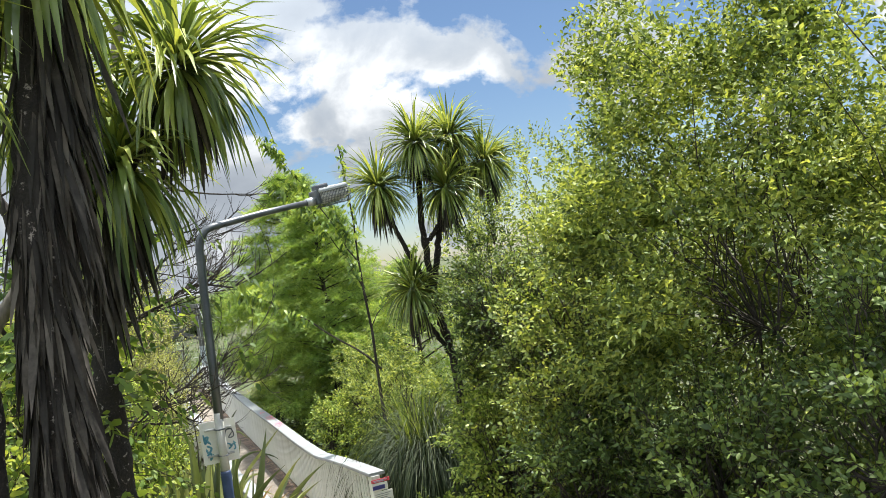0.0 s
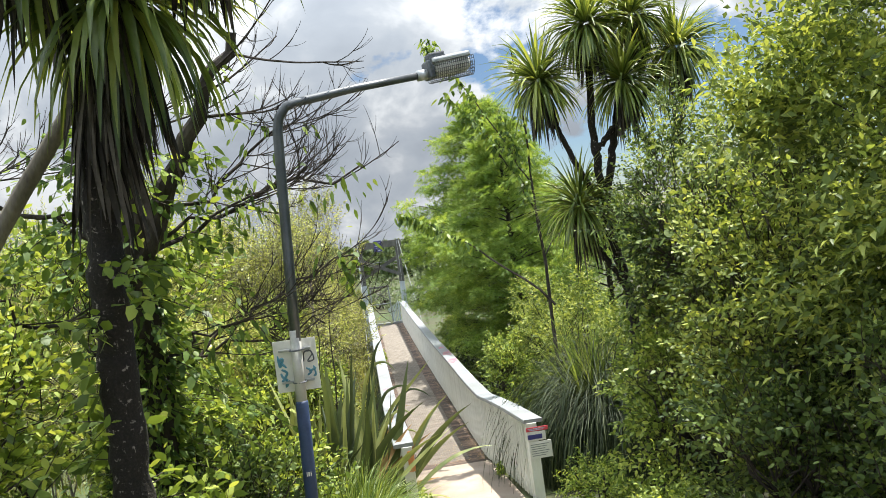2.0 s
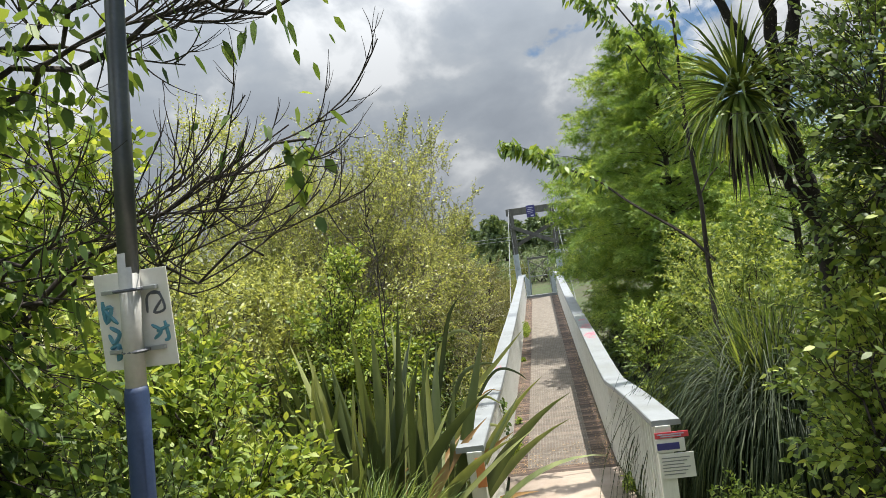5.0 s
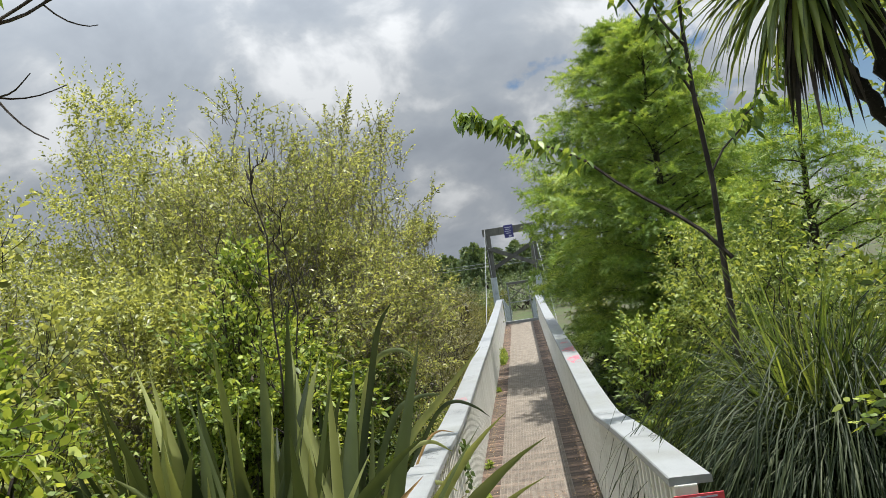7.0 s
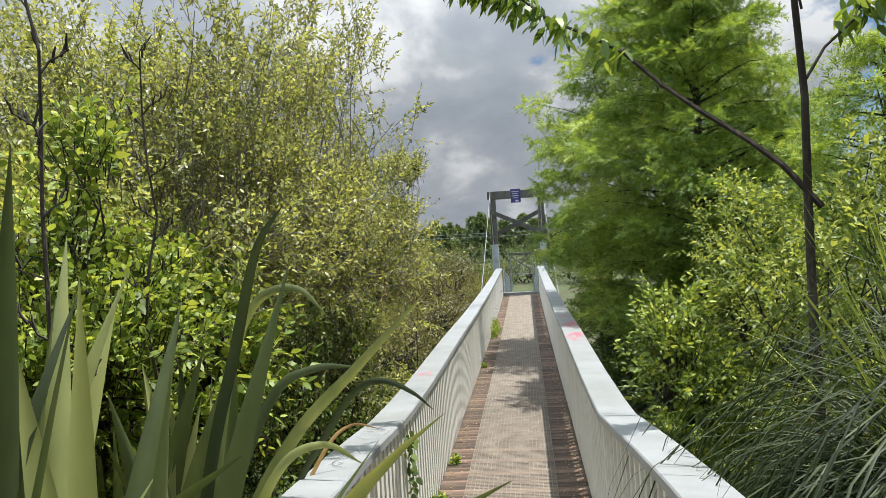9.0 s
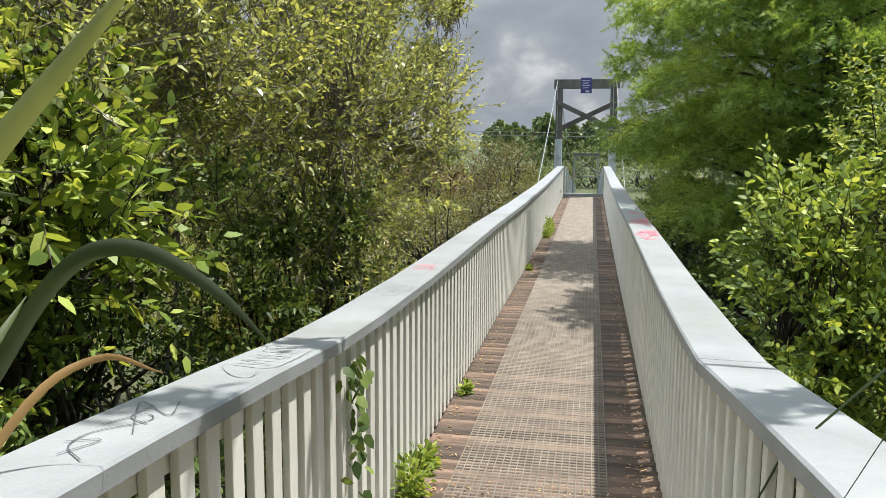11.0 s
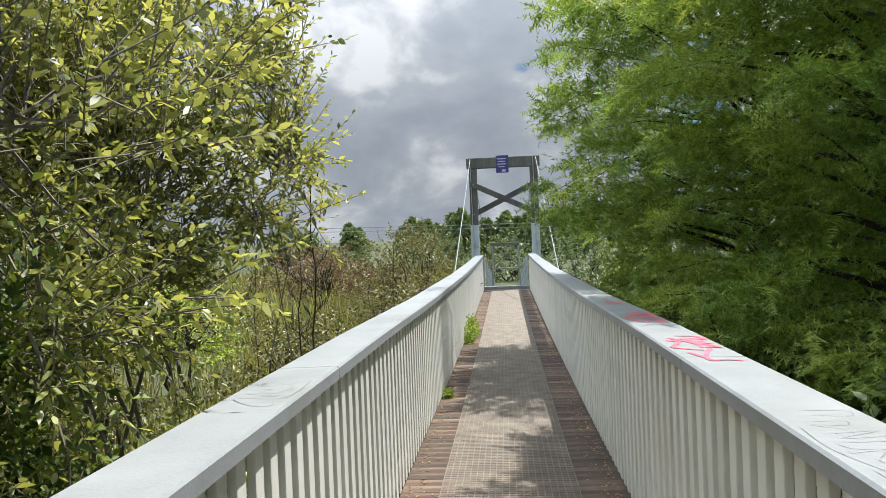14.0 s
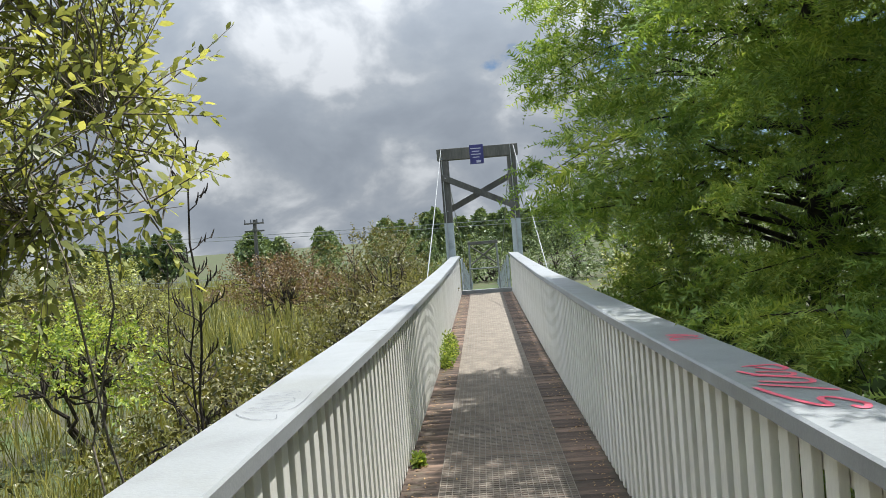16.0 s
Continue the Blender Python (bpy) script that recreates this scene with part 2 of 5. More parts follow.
SOIL = material("ground_soil_and_moss", [(0.030, 0.028, 0.016), (0.055, 0.055, 0.026), (0.09, 0.095, 0.04)], 1.5, 0.95, bump=0.8, grain=25, dirt=(0.05, 0.08, 0.02), dirt_at=(0.45, 0.6))

# ---- mesh helpers ----
rng = np.random.default_rng(7)


def inverse_of(parent):
    """Parts are built at their place in the world; only an Empty is moved to its base."""
    return Matrix.Translation(-parent.location) if parent.type == "EMPTY" else Matrix.Identity(4)


def thing(name, at, label, category, group="", kind=""):
    ob = new(name)
    ob.location = at
    ob.empty_display_size = 0.1
    return tagged(ob, label, category, group, kind)


def link(name, mesh, mat, parent=None, label="", smooth=False):
    mesh.materials.append(mat)
    if smooth:
        mesh.shade_smooth()
    ob = new(name, mesh)
    if parent is not None:
        ob.parent = parent
        ob.matrix_parent_inverse = inverse_of(parent)
    if label:
        ob["label"] = label
    return ob


def part(name, bm, mat, parent=None, label="", smooth=False):
    me = bpy.data.meshes.new(name)
    bm.normal_update()
    bm.to_mesh(me)
    bm.free()
    return link(name, me, mat, parent, label, smooth)


def piece(name, mesh, parent, at, turn=None):
    ob = new(name, mesh)
    ob.parent = parent
    ob.matrix_parent_inverse = inverse_of(parent)
    ob.matrix_basis = Matrix.Translation(at) @ (turn if turn is not None else Matrix.Identity(4))
    return ob


def raw_mesh(name, verts, faces_flat, per):
    me = bpy.data.meshes.new(name)
    verts = np.asarray(verts, np.float32)
    faces_flat = np.asarray(faces_flat, np.int32).ravel()
    nf = len(faces_flat) // per
    me.vertices.add(len(verts))
    me.vertices.foreach_set("co", verts.ravel())
    me.loops.add(len(faces_flat))
    me.loops.foreach_set("vertex_index", faces_flat)
    me.polygons.add(nf)
    me.polygons.foreach_set("loop_start", np.arange(0, nf * per, per, dtype=np.int32))
    me.update(calc_edges=True)
    return me


def box(bm, size, m=Matrix.Identity(4), bevel=0.0):
    made = bmesh.ops.create_cube(bm, size=1.0, matrix=m @ Matrix.Diagonal((*size, 1)))
    if bevel:
        edges = list({e for v in made["verts"] for e in v.link_edges})
        bmesh.ops.bevel(bm, geom=edges, offset=bevel, segments=2, affect="EDGES", profile=0.6)
    return bm


def boxed(size, bevel=0.0, m=Matrix.Identity(4)):
    return box(bmesh.new(), size, m, bevel)


def tube(bm, points, radii, sides=8, cap=True):
    """A tapered tube along a polyline."""
    pts = [Vector(p) for p in points]
    rings = []
    side = None
    for i, p in enumerate(pts):
        d = (pts[min(i + 1, len(pts) - 1)] - pts[max(i - 1, 0)]).normalized()
        if side is None:
            side = d.orthogonal().normalized()
        side = (side - d * side.dot(d)).normalized()
        other = d.cross(side)
        r = radii[i]
        rings.append([bm.verts.new(p + side * (math.cos(2 * math.pi * k / sides) * r) + other * (math.sin(2 * math.pi * k / sides) * r)) for k in range(sides)])
    for a, b in zip(rings, rings[1:]):
        for k in range(sides):
            bm.faces.new((a[k], a[(k + 1) % sides], b[(k + 1) % sides], b[k]))
    if cap and sides > 2:
        bm.faces.new(rings[0][::-1])
        bm.faces.new(rings[-1])
    return bm


def unit(v):
    return v / np.maximum(np.linalg.norm(v, axis=1, keepdims=True), 1e-9)


def leaves(at, along, length, width, droop=0.0, facing=None, fine=False):
    """Folded pointed leaves of two triangles each, or four for those seen close: vertices and triangles."""
    n = len(at)
    along = unit(along)
    ref = facing if facing is not None else rng.normal(size=(n, 3)) + np.array([0, 0, 0.9])
    side = unit(np.cross(along, ref))
    up = np.cross(side, along)
    length, width = np.broadcast_to(length, n)[:, None], np.broadcast_to(width, n)[:, None]
    tip = at + along * length - np.array([0, 0, 1.0]) * length * droop
    if fine:
        low, high = at + along * length * 0.3, at + along * length * 0.68 - np.array([0, 0, 1.0]) * length * droop * 0.45
        keel = up * width * 0.18
        v = np.stack([at, low + side * width * 0.46 + keel, low - side * width * 0.46 - keel, high + side * width * 0.36 + keel, high - side * width * 0.36 - keel, tip], 1).reshape(-1, 3)
        b = np.arange(n)[:, None] * 6
        f = np.concatenate([b + q for q in ([0, 1, 2], [1, 3, 2], [2, 3, 4], [3, 5, 4])], 1).reshape(-1, 3)
        return v, f
    mid = at + along * length * 0.45
    fold = up * width * 0.22
    v = np.stack([at, mid + side * width / 2 + fold, tip, mid - side * width / 2 + fold], 1).reshape(-1, 3)
    b = np.arange(n)[:, None] * 4
    f = np.concatenate([b + [0, 1, 2], b + [0, 2, 3]], 1).reshape(-1, 3)
    return v, f


def blades(base, out, length, width, bend, steps=4, twist=0.0):
    """Long arching strap leaves as ribbons with a keel: vertices and triangles."""
    n = len(base)
    out = unit(out)
    length, width, bend = (np.broadcast_to(a, n)[:, None] for a in (length, width, bend))
    side = unit(np.cross(out, np.array([0, 0, 1.0]) + rng.normal(size=(n, 3)) * (0.1 + twist)))
    rows = []
    p, d = base.copy(), out.copy()
    for i in range(steps + 1):
        s = i / steps
        w = width * (0.55 + 1.6 * s * (1 - s) * 1.3) * (1 - s ** 5) * 0.9 if i < steps else width * 0.02
        keel = np.cross(side, d) * w * 0.22
        rows += [p - side * w / 2, p - keel, p + side * w / 2]
        d = unit(d + np.array([0, 0, -1.0]) * bend / steps * (0.4 + 1.4 * s))
        p = p + d * length / steps
    v = np.stack(rows, 1).reshape(-1, 3)
    k = 3 * (steps + 1)
    b = np.arange(n)[:, None] * k
    tri = []
    for i in range(steps):
        for j in (0, 1):
            a, c = 3 * i + j, 3 * i + j + 3
            tri += [[a, a + 1, c + 1], [a, c + 1, c]]
    f = (b[:, None, :] + np.array(tri)[None]).reshape(-1, 3)
    return v, f


def joined(*lots):
    vs, fs, n = [], [], 0
    for v, f in lots:
        vs.append(v)
        fs.append(f + n)
        n += len(v)
    return np.concatenate(vs), np.concatenate(fs)


def scatter(centres, spread, count):
    """Points in fuzzy clumps round the centres."""
    c = np.asarray(centres, float)
    s = np.broadcast_to(np.asarray(spread, float), c.shape)
    i = rng.integers(0, len(c), count)
    r = unit(rng.normal(size=(count, 3))) * (rng.random((count, 1)) ** 0.45)
    return c[i] + r * s[i], r


def envelope(count, centre, radii, lower=-0.6, skin=0.55):
    """Clump centres in an uneven shell about an ellipsoid."""
    d = unit(rng.normal(size=(count * 3, 3)))
    d = d[d[:, 2] > lower][:count]
    r = skin + (1 - skin) * rng.random((len(d), 1))
    lump = 1 + 0.30 * np.sin(d[:, :1] * 4 + centre[0] * 3) * np.cos(d[:, 1:2] * 4 + centre[1]) + 0.16 * np.sin(d[:, 2:] * 7 + centre[1] * 5)
    return np.array(centre) + d * np.array(radii) * np.minimum(r * lump, 1.04)

# ---- the lie of the land ----
MID = 2.26          # the bridge's middle line


def ground_z(x, y):
    """Height of the ground: a sloping approach, a gully under the bridge, then a flat marsh."""
    x, y = np.asarray(x, float), np.asarray(y, float)
    path = np.interp(y, [-40, -2, 0, 3.6, 7.2, 8.6, 12.2, 15.2], [0.4, 0.1, -0.02, -1.08, -1.74, -2.0, -2.75, -3.05])
    gully = np.interp(y, [14.9, 17.5, 24, 30], [0, 1, 1, 1])
    low = np.interp(y, [13, 16, 20, 26, 40, 70, 200], [-3.4, -4.4, -4.5, -4.2, -4.1, -4.3, -4.6])
    side = np.clip((np.abs(x - np.interp(y, [0, 12], [0.6, 2.3])) - 1.2) / 4, 0, 1)
    z = path * (1 - gully) + low * gully - 0.35 * side * (1 - gully)
    return z + 0.06 * np.sin(x * 2.1 + y * 0.7) * np.cos(y * 1.7 - x) * (side > 0.02)


def axis(lo, hi, fine_lo, fine_hi, step):
    a = list(np.arange(fine_lo, fine_hi, step))
    d, v = step, fine_hi
    while v < hi:
        a.append(v)
        d *= 1.35
        v += d
    a.append(hi)
    d, v = step * 1.35, fine_lo - step
    while v > lo:
        a.insert(0, v)
        d *= 1.35
        v -= d
    a.insert(0, lo)
    return np.array(a)


def build_ground():
    xs, ys = axis(-2500, 2500, -8, 12, 0.4), axis(-300, 4000, -6, 34, 0.4)
    X, Y = np.meshgrid(xs, ys)
    Z = ground_z(X, Y)
    v = np.stack([X, Y, Z], -1).reshape(-1, 3)
    w = len(xs)
    i = (np.arange(len(ys) - 1)[:, None] * w + np.arange(w - 1)[None]).ravel()
    f = np.stack([i, i + 1, i + w + 1, i + w], 1)
    ob = link("ground", raw_mesh("ground", v, f, 4), SOIL, smooth=True)
    tagged(ob, "dark mossy soil under the undergrowth", "ground", kind="structure")


build_ground()


def rail_z(y):
    """Height of the handrail's top along the bridge."""
    return float(np.interp(y, [11.9, 13.6, 14.5, 15.6, 17.4, 19.1, 20.9, 24.3, 30.4, 36.0, 41.8], [-1.598, -1.70, -1.775, -1.885, -1.932, -1.945, -1.960, -2.02, -2.07, -2.065, -2.035]))


RAIL = 1.13
MOUTH = {-1: 11.9, 1: 12.15}      # where each railing begins
BEND, FAR = 15.4, 41.8


def deck_z(y):
    return rail_z(y) - RAIL


def path_middle(y):
    return float(np.interp(y, [-6, 0, 3.2, 7.2, 12.4, 15.3], [-1.3, 0.1, 1.75, 2.3, 2.35, 2.28]))


def build_path():
    v, f = [], []
    ys = np.arange(-6, 15.31, 0.25)
    for i, y in enumerate(ys):
        m, w = path_middle(y), 0.72
        s = float(np.clip((y - 11.4) / 1.2, 0, 1))
        z2 = (float(ground_z(m, y)) + 0.02) * (1 - s) + deck_z(max(y, 12.0)) * s
        v += [(m - w, y, z2), (m + w, y, z2), (m - w, y, z2 - 0.12), (m + w, y, z2 - 0.12)]
        if i:
            a, b = 4 * i - 4, 4 * i
            f += [(a, a + 1, b + 1, b), (a, b, b + 2, a + 2), (a + 1, a + 3, b + 3, b + 1)]
    ob = link("path", raw_mesh("path", v, f, 4), CONCRETE)
    tagged(ob, "worn pinkish concrete footpath sloping down to the footbridge", "path", kind="structure")


build_path()


def rail_x(side, y):
    """Inner edge of the handrail's cap: the rail on the east flares out at the mouth."""
    if side > 0:
        return MID + 0.70 + max(0.0, (BEND - y)) * 0.053
    return MID - 0.70 + max(0.0, (BEND - y)) * 0.013


def build_bridge():
    bridge = thing("footbridge", (MID, 27, -3.4), "narrow white-painted timber footbridge with mesh-covered plank deck", "footbridge")
    cap_w, cap_t = 0.262, 0.055
    for side, word in ((-1, "railing"), (1, "railing")):
        # caps in lengths, each a swept board
        joints = [MOUTH[side], BEND] + [BEND + 4.4 * k for k in range(1, 6)] + [FAR]
        for a, b in zip(joints, joints[1:]):
            bm = bmesh.new()
            rows = []
            n = max(2, int((b - a) / 0.6))
            for k in range(n + 1):
                y = a + 0.003 + (b - a - 0.006) * k / n
                xi, z = rail_x(side, y), rail_z(y)
                xo = xi + side * cap_w
                e = 0.008
                prof = [(xi, z - cap_t), (xi, z - e), (xi + side * e, z), (xo - side * e, z - 0.004), (xo, z - e - 0.004), (xo, z - cap_t)]
                rows.append([bm.verts.new((x, y, zz)) for x, zz in prof])
            for r, s in zip(rows, rows[1:]):
                for j in range(6):
                    bm.faces.new((r[j], r[(j + 1) % 6], s[(j + 1) % 6], s[j]))
            bm.faces.new(rows[0])
            bm.faces.new(rows[-1][::-1])
            bmesh.ops.recalc_face_normals(bm, faces=bm.faces)
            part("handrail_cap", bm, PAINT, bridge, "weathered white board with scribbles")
            # stringer beneath the cap, and a bottom rail
            for name, dz, h in (("top_rail", -cap_t - 0.045, 0.085), ("bottom_rail", -RAIL + 0.13, 0.09)):
                bm = bmesh.new()
                rows = []
                for k in range(n + 1):
                    y = a + (b - a) * k / n
                    x0, z = rail_x(side, y) + side * 0.058, rail_z(y) + dz
                    rows.append([bm.verts.new(c) for c in ((x0, y, z - h / 2), (x0, y, z + h / 2), (x0 + side * 0.045, y, z + h / 2), (x0 + side * 0.045, y, z - h / 2))])
                for r, s in zip(rows, rows[1:]):
                    for j in range(4):
                        bm.faces.new((r[j], r[(j + 1) % 4], s[(j + 1) % 4], s[j]))
                bm.faces.new(rows[0])
                bm.faces.new(rows[-1][::-1])
                bmesh.ops.recalc_face_normals(bm, faces=bm.faces)
                part(name, bm, BALUSTER, bridge)
        # posts on the outside
        me = bpy.data.meshes.new("post")
        boxed((0.10, 0.10, RAIL + 0.25), 0.006).to_mesh(me)
        me.materials.append(BALUSTER)
        for y in list(np.arange(BEND + 0.05, FAR, 2.2)) + [MOUTH[side] + 1.5]:
            piece("post", me, bridge, (rail_x(side, y) + side * 0.165, y, rail_z(y) - RAIL / 2 - 0.19))
    # balusters
    me = bpy.data.meshes.new("baluster")
    boxed((0.028, 0.075, RAIL - 0.075), 0.004).to_mesh(me)
    me.materials.append(BALUSTER)
    for side in (-1, 1):
        for i, y in enumerate(np.arange(MOUTH[side] + 0.15, FAR, 0.150)):
            tilt = Matrix.Rotation(rng.normal() * 0.006, 4, "X") @ Matrix.Rotation(side * -0.053 * (y < BEND and side > 0), 4, "Z")
            piece("baluster", me, bridge, (rail_x(side, y) + side * 0.042, y, rail_z(y) - cap_t - (RAIL - 0.075) / 2 - 0.002), tilt)
    # main bearers under the deck
    for x in (-0.55, 0.55):
        bm = bmesh.new()
        for a in np.arange(15.2, FAR, 2.0):
            b = min(a + 2.0, FAR)
            za, zb = deck_z(a) - 0.16, deck_z(b) - 0.16
            d = Vector((0, b - a, zb - za))
            box(bm, (0.12, d.length, 0.2), Matrix.Translation((MID + x, (a + b) / 2, (za + zb) / 2)) @ Matrix.Rotation(math.atan2(d.z, d.y), 4, "X"))
        part("bearer", bm, TIMBER, bridge)
    # deck planks, each a piece
    plank = bpy.data.meshes.new("deck_plank")
    boxed((1.72, 0.1515, 0.045), 0.005).to_mesh(plank)
    plank.materials.append(BOARD)
    for y in np.arange(15.32, FAR, 0.150):
        s = (deck_z(y + 0.1) - deck_z(y - 0.1)) / 0.2
        piece("deck_plank", plank, bridge, (MID + rng.normal() * 0.008, y, deck_z(y) - 0.0225 + rng.normal() * 0.002), Matrix.Rotation(math.atan(s), 4, "X") @ Matrix.Rotation(rng.normal() * 0.004, 4, "Z"))
    # wire netting tacked over the middle of the deck
    v, f = [], []

    def bar(p, q, r):
        p, q = np.array(p), np.array(q)
        d = unit((q - p)[None])[0]
        s = unit(np.cross(d, [0, 0, 1.0])[None])[0] * r
        u = np.array([0, 0, r])
        k = len(v)
        v.extend([p - s, p + u, p + s, q - s, q + u, q + s])
        f.extend([(k, k + 1, k + 4, k + 3), (k + 1, k + 2, k + 5, k + 4)])

    for y in np.arange(15.6, FAR - 0.1, 0.045):
        z = deck_z(y) + 0.011
        bar((MID - 0.47, y, z), (MID + 0.43, y, z), 0.0062)
    ys = np.arange(15.6, FAR - 0.1, 0.9)
    for x in np.arange(MID - 0.47, MID + 0.44, 0.045):
        for a in ys:
            b = min(a + 0.9, FAR - 0.1)
            bar((x, a, deck_z(a) + 0.014), (x, b, deck_z(b) + 0.014), 0.0036)
    net = link("wire_netting", raw_mesh("wire_netting", v, f, 4), WIRE, bridge, "rusty wire netting over the planks")
    tagged(net, kind="stuff")
    # fine netting stapled behind the balusters
    for side in (-1, 1):
        v, f = [], []
        xo = 0.062

        def wire(p, q, r, across):
            k = len(v)
            v.extend([p, q, [q[0] + across[0] * r, q[1] + across[1] * r, q[2] + across[2] * r], [p[0] + across[0] * r, p[1] + across[1] * r, p[2] + across[2] * r]])
            f.append((k, k + 1, k + 2, k + 3))

        for y in np.arange(BEND, FAR, 0.022):
            x, z = rail_x(side, y) + side * xo, rail_z(y)
            wire([x, y, z - 0.14], [x, y, z - RAIL + 0.02], 0.0022, (0, 1, 0))
        for h in np.arange(0.16, RAIL - 0.02, 0.022):
            for a in np.arange(BEND, FAR, 1.2):
                b = min(a + 1.2, FAR)
                wire([rail_x(side, a) + side * xo, a, rail_z(a) - h], [rail_x(side, b) + side * xo, b, rail_z(b) - h], 0.0022, (0, 0, 1))
        net = link("side_netting", raw_mesh("side_netting", v, f, 4), STEEL, bridge, "fine grey wire netting behind the balusters")
        tagged(net, kind="stuff")
    return bridge


bridge = build_bridge()

# ---- bridge end posts with their signs ----


def build_entrance():
    for side in (-1, 1):
        near = MOUTH[side]
        x = rail_x(side, near) + side * 0.095
        z = rail_z(near)
        p = part("end_post", boxed((0.14, 0.13, RAIL + 0.25), 0.008, Matrix.Translation((x, near + 0.05, z - 0.05 - (RAIL + 0.25) / 2))), BALUSTER, bridge)
    # orange reflector on the west post
    near = MOUTH[-1]
    x, z = rail_x(-1, near) - 0.075, rail_z(near)
    ob = part("reflector", boxed((0.085, 0.012, 0.27), 0.003, Matrix.Translation((x + 0.02, near - 0.022, z - 0.24))), ORANGE)
    tagged(ob, "faded orange reflector strip on a white post", "reflector")
    # warning signs on the east post
    near = MOUTH[1]
    x, z = rail_x(1, near) + 0.11, rail_z(near)
    sign = thing("warning_sign", (x, near - 0.03, z - 0.3), "white warning sign with a red header strip on the bridge post", "sign")
    part("red_strip", boxed((0.30, 0.008, 0.055), 0.002, Matrix.Translation((x + 0.05, near - 0.026, z - 0.135))), RED, sign, "red header strip")
    part("upper_panel", boxed((0.26, 0.008, 0.12), 0.002, Matrix.Translation((x + 0.03, near - 0.024, z - 0.232))), SIGNWHITE, sign)
    part("blue_panel", boxed((0.20, 0.006, 0.062), 0.002, Matrix.Translation((x + 0.01, near - 0.030, z - 0.238))), SIGNBLUE, sign, "dark blue panel")
    low = part("lower_panel", boxed((0.31, 0.008, 0.23), 0.003, Matrix.Translation((x + 0.07, near - 0.026, z - 0.42))), SIGNWHITE, sign, "white panel with fine print")
    for k in range(6):
        part("text_line", boxed((0.25 - 0.03 * (k % 3), 0.003, 0.009), 0, Matrix.Translation((x + 0.06 - 0.012 * (k % 3), near - 0.032, z - 0.345 - 0.03 * k))), GREYINK, low)
    for k in range(2):
        part("text_line", boxed((0.24 - 0.05 * k, 0.003, 0.010), 0, Matrix.Translation((x + 0.04, near - 0.032, z - 0.128 - 0.018 * k))), SIGNBAR, sign)


build_entrance()

# ---- tower, cables and the far span ----
TOWER = 42.2


def build_tower(y, base, top, name_label, scale=1.0):
    tower = thing("bridge_tower", (MID + 0.02, y, base), name_label, "bridge tower", "bridge towers")
    half = 0.98
    for s in (-1, 1):
        x = MID + 0.02 + s * half
        part("post", boxed((0.25, 0.26, top - 0.30 - (base + 2.1)), 0.012, Matrix.Translation((x, y, (top - 0.30 + base + 2.1) / 2))), TIMBER, tower, "weathered timber upper post")
        part("post_sleeve", boxed((0.262, 0.272, 3.6), 0.012, Matrix.Translation((x, y, base + 2.1 - 1.8))), GREYPAINT, tower, "pale grey painted lower post")
        bm = bmesh.new()
        tube(bm, [(x + s * 0.03 - 0.05, y - 0.16, top - 0.02), (x + s * 0.02 - 0.02, y - 0.16, base + 0.9)], [0.012, 0.012], 6)
        part("conduit", bm, STEEL, tower)
    part("crossbeam", boxed((2.36, 0.30, 0.33), 0.015, Matrix.Translation((MID + 0.02, y, top - 0.165))), TIMBER, tower)
    for s in (-1, 1):
        a = Vector((MID + 0.02 - s * (half + 0.10), y - s * 0.17, top - 0.82))
        b = Vector((MID + 0.02 + s * (half + 0.12), y - s * 0.17, top - 1.86))
        d = b - a
        part("brace", boxed((d.length, 0.055, 0.175), 0.008, Matrix.Translation((a + b) / 2) @ Matrix.Rotation(math.atan2(-d.z, d.x), 4, "Y")), TIMBER, tower)
    for s in (-1, 1):
        bm = bmesh.new()
        for dz in (-0.86, -1.82):
            tube(bm, [(MID + 0.02 + s * half, y - 0.24, top + dz), (MID + 0.02 + s * half, y - 0.20, top + dz)], [0.02, 0.02], 6)
        part("bolt", bm, STEEL, tower)
    return tower


def sagging(p, q, sag, n=14):
    p, q = Vector(p), Vector(q)
    return [p.lerp(q, i / n) - Vector((0, 0, 4 * sag * (i / n) * (1 - i / n))) for i in range(n + 1)]


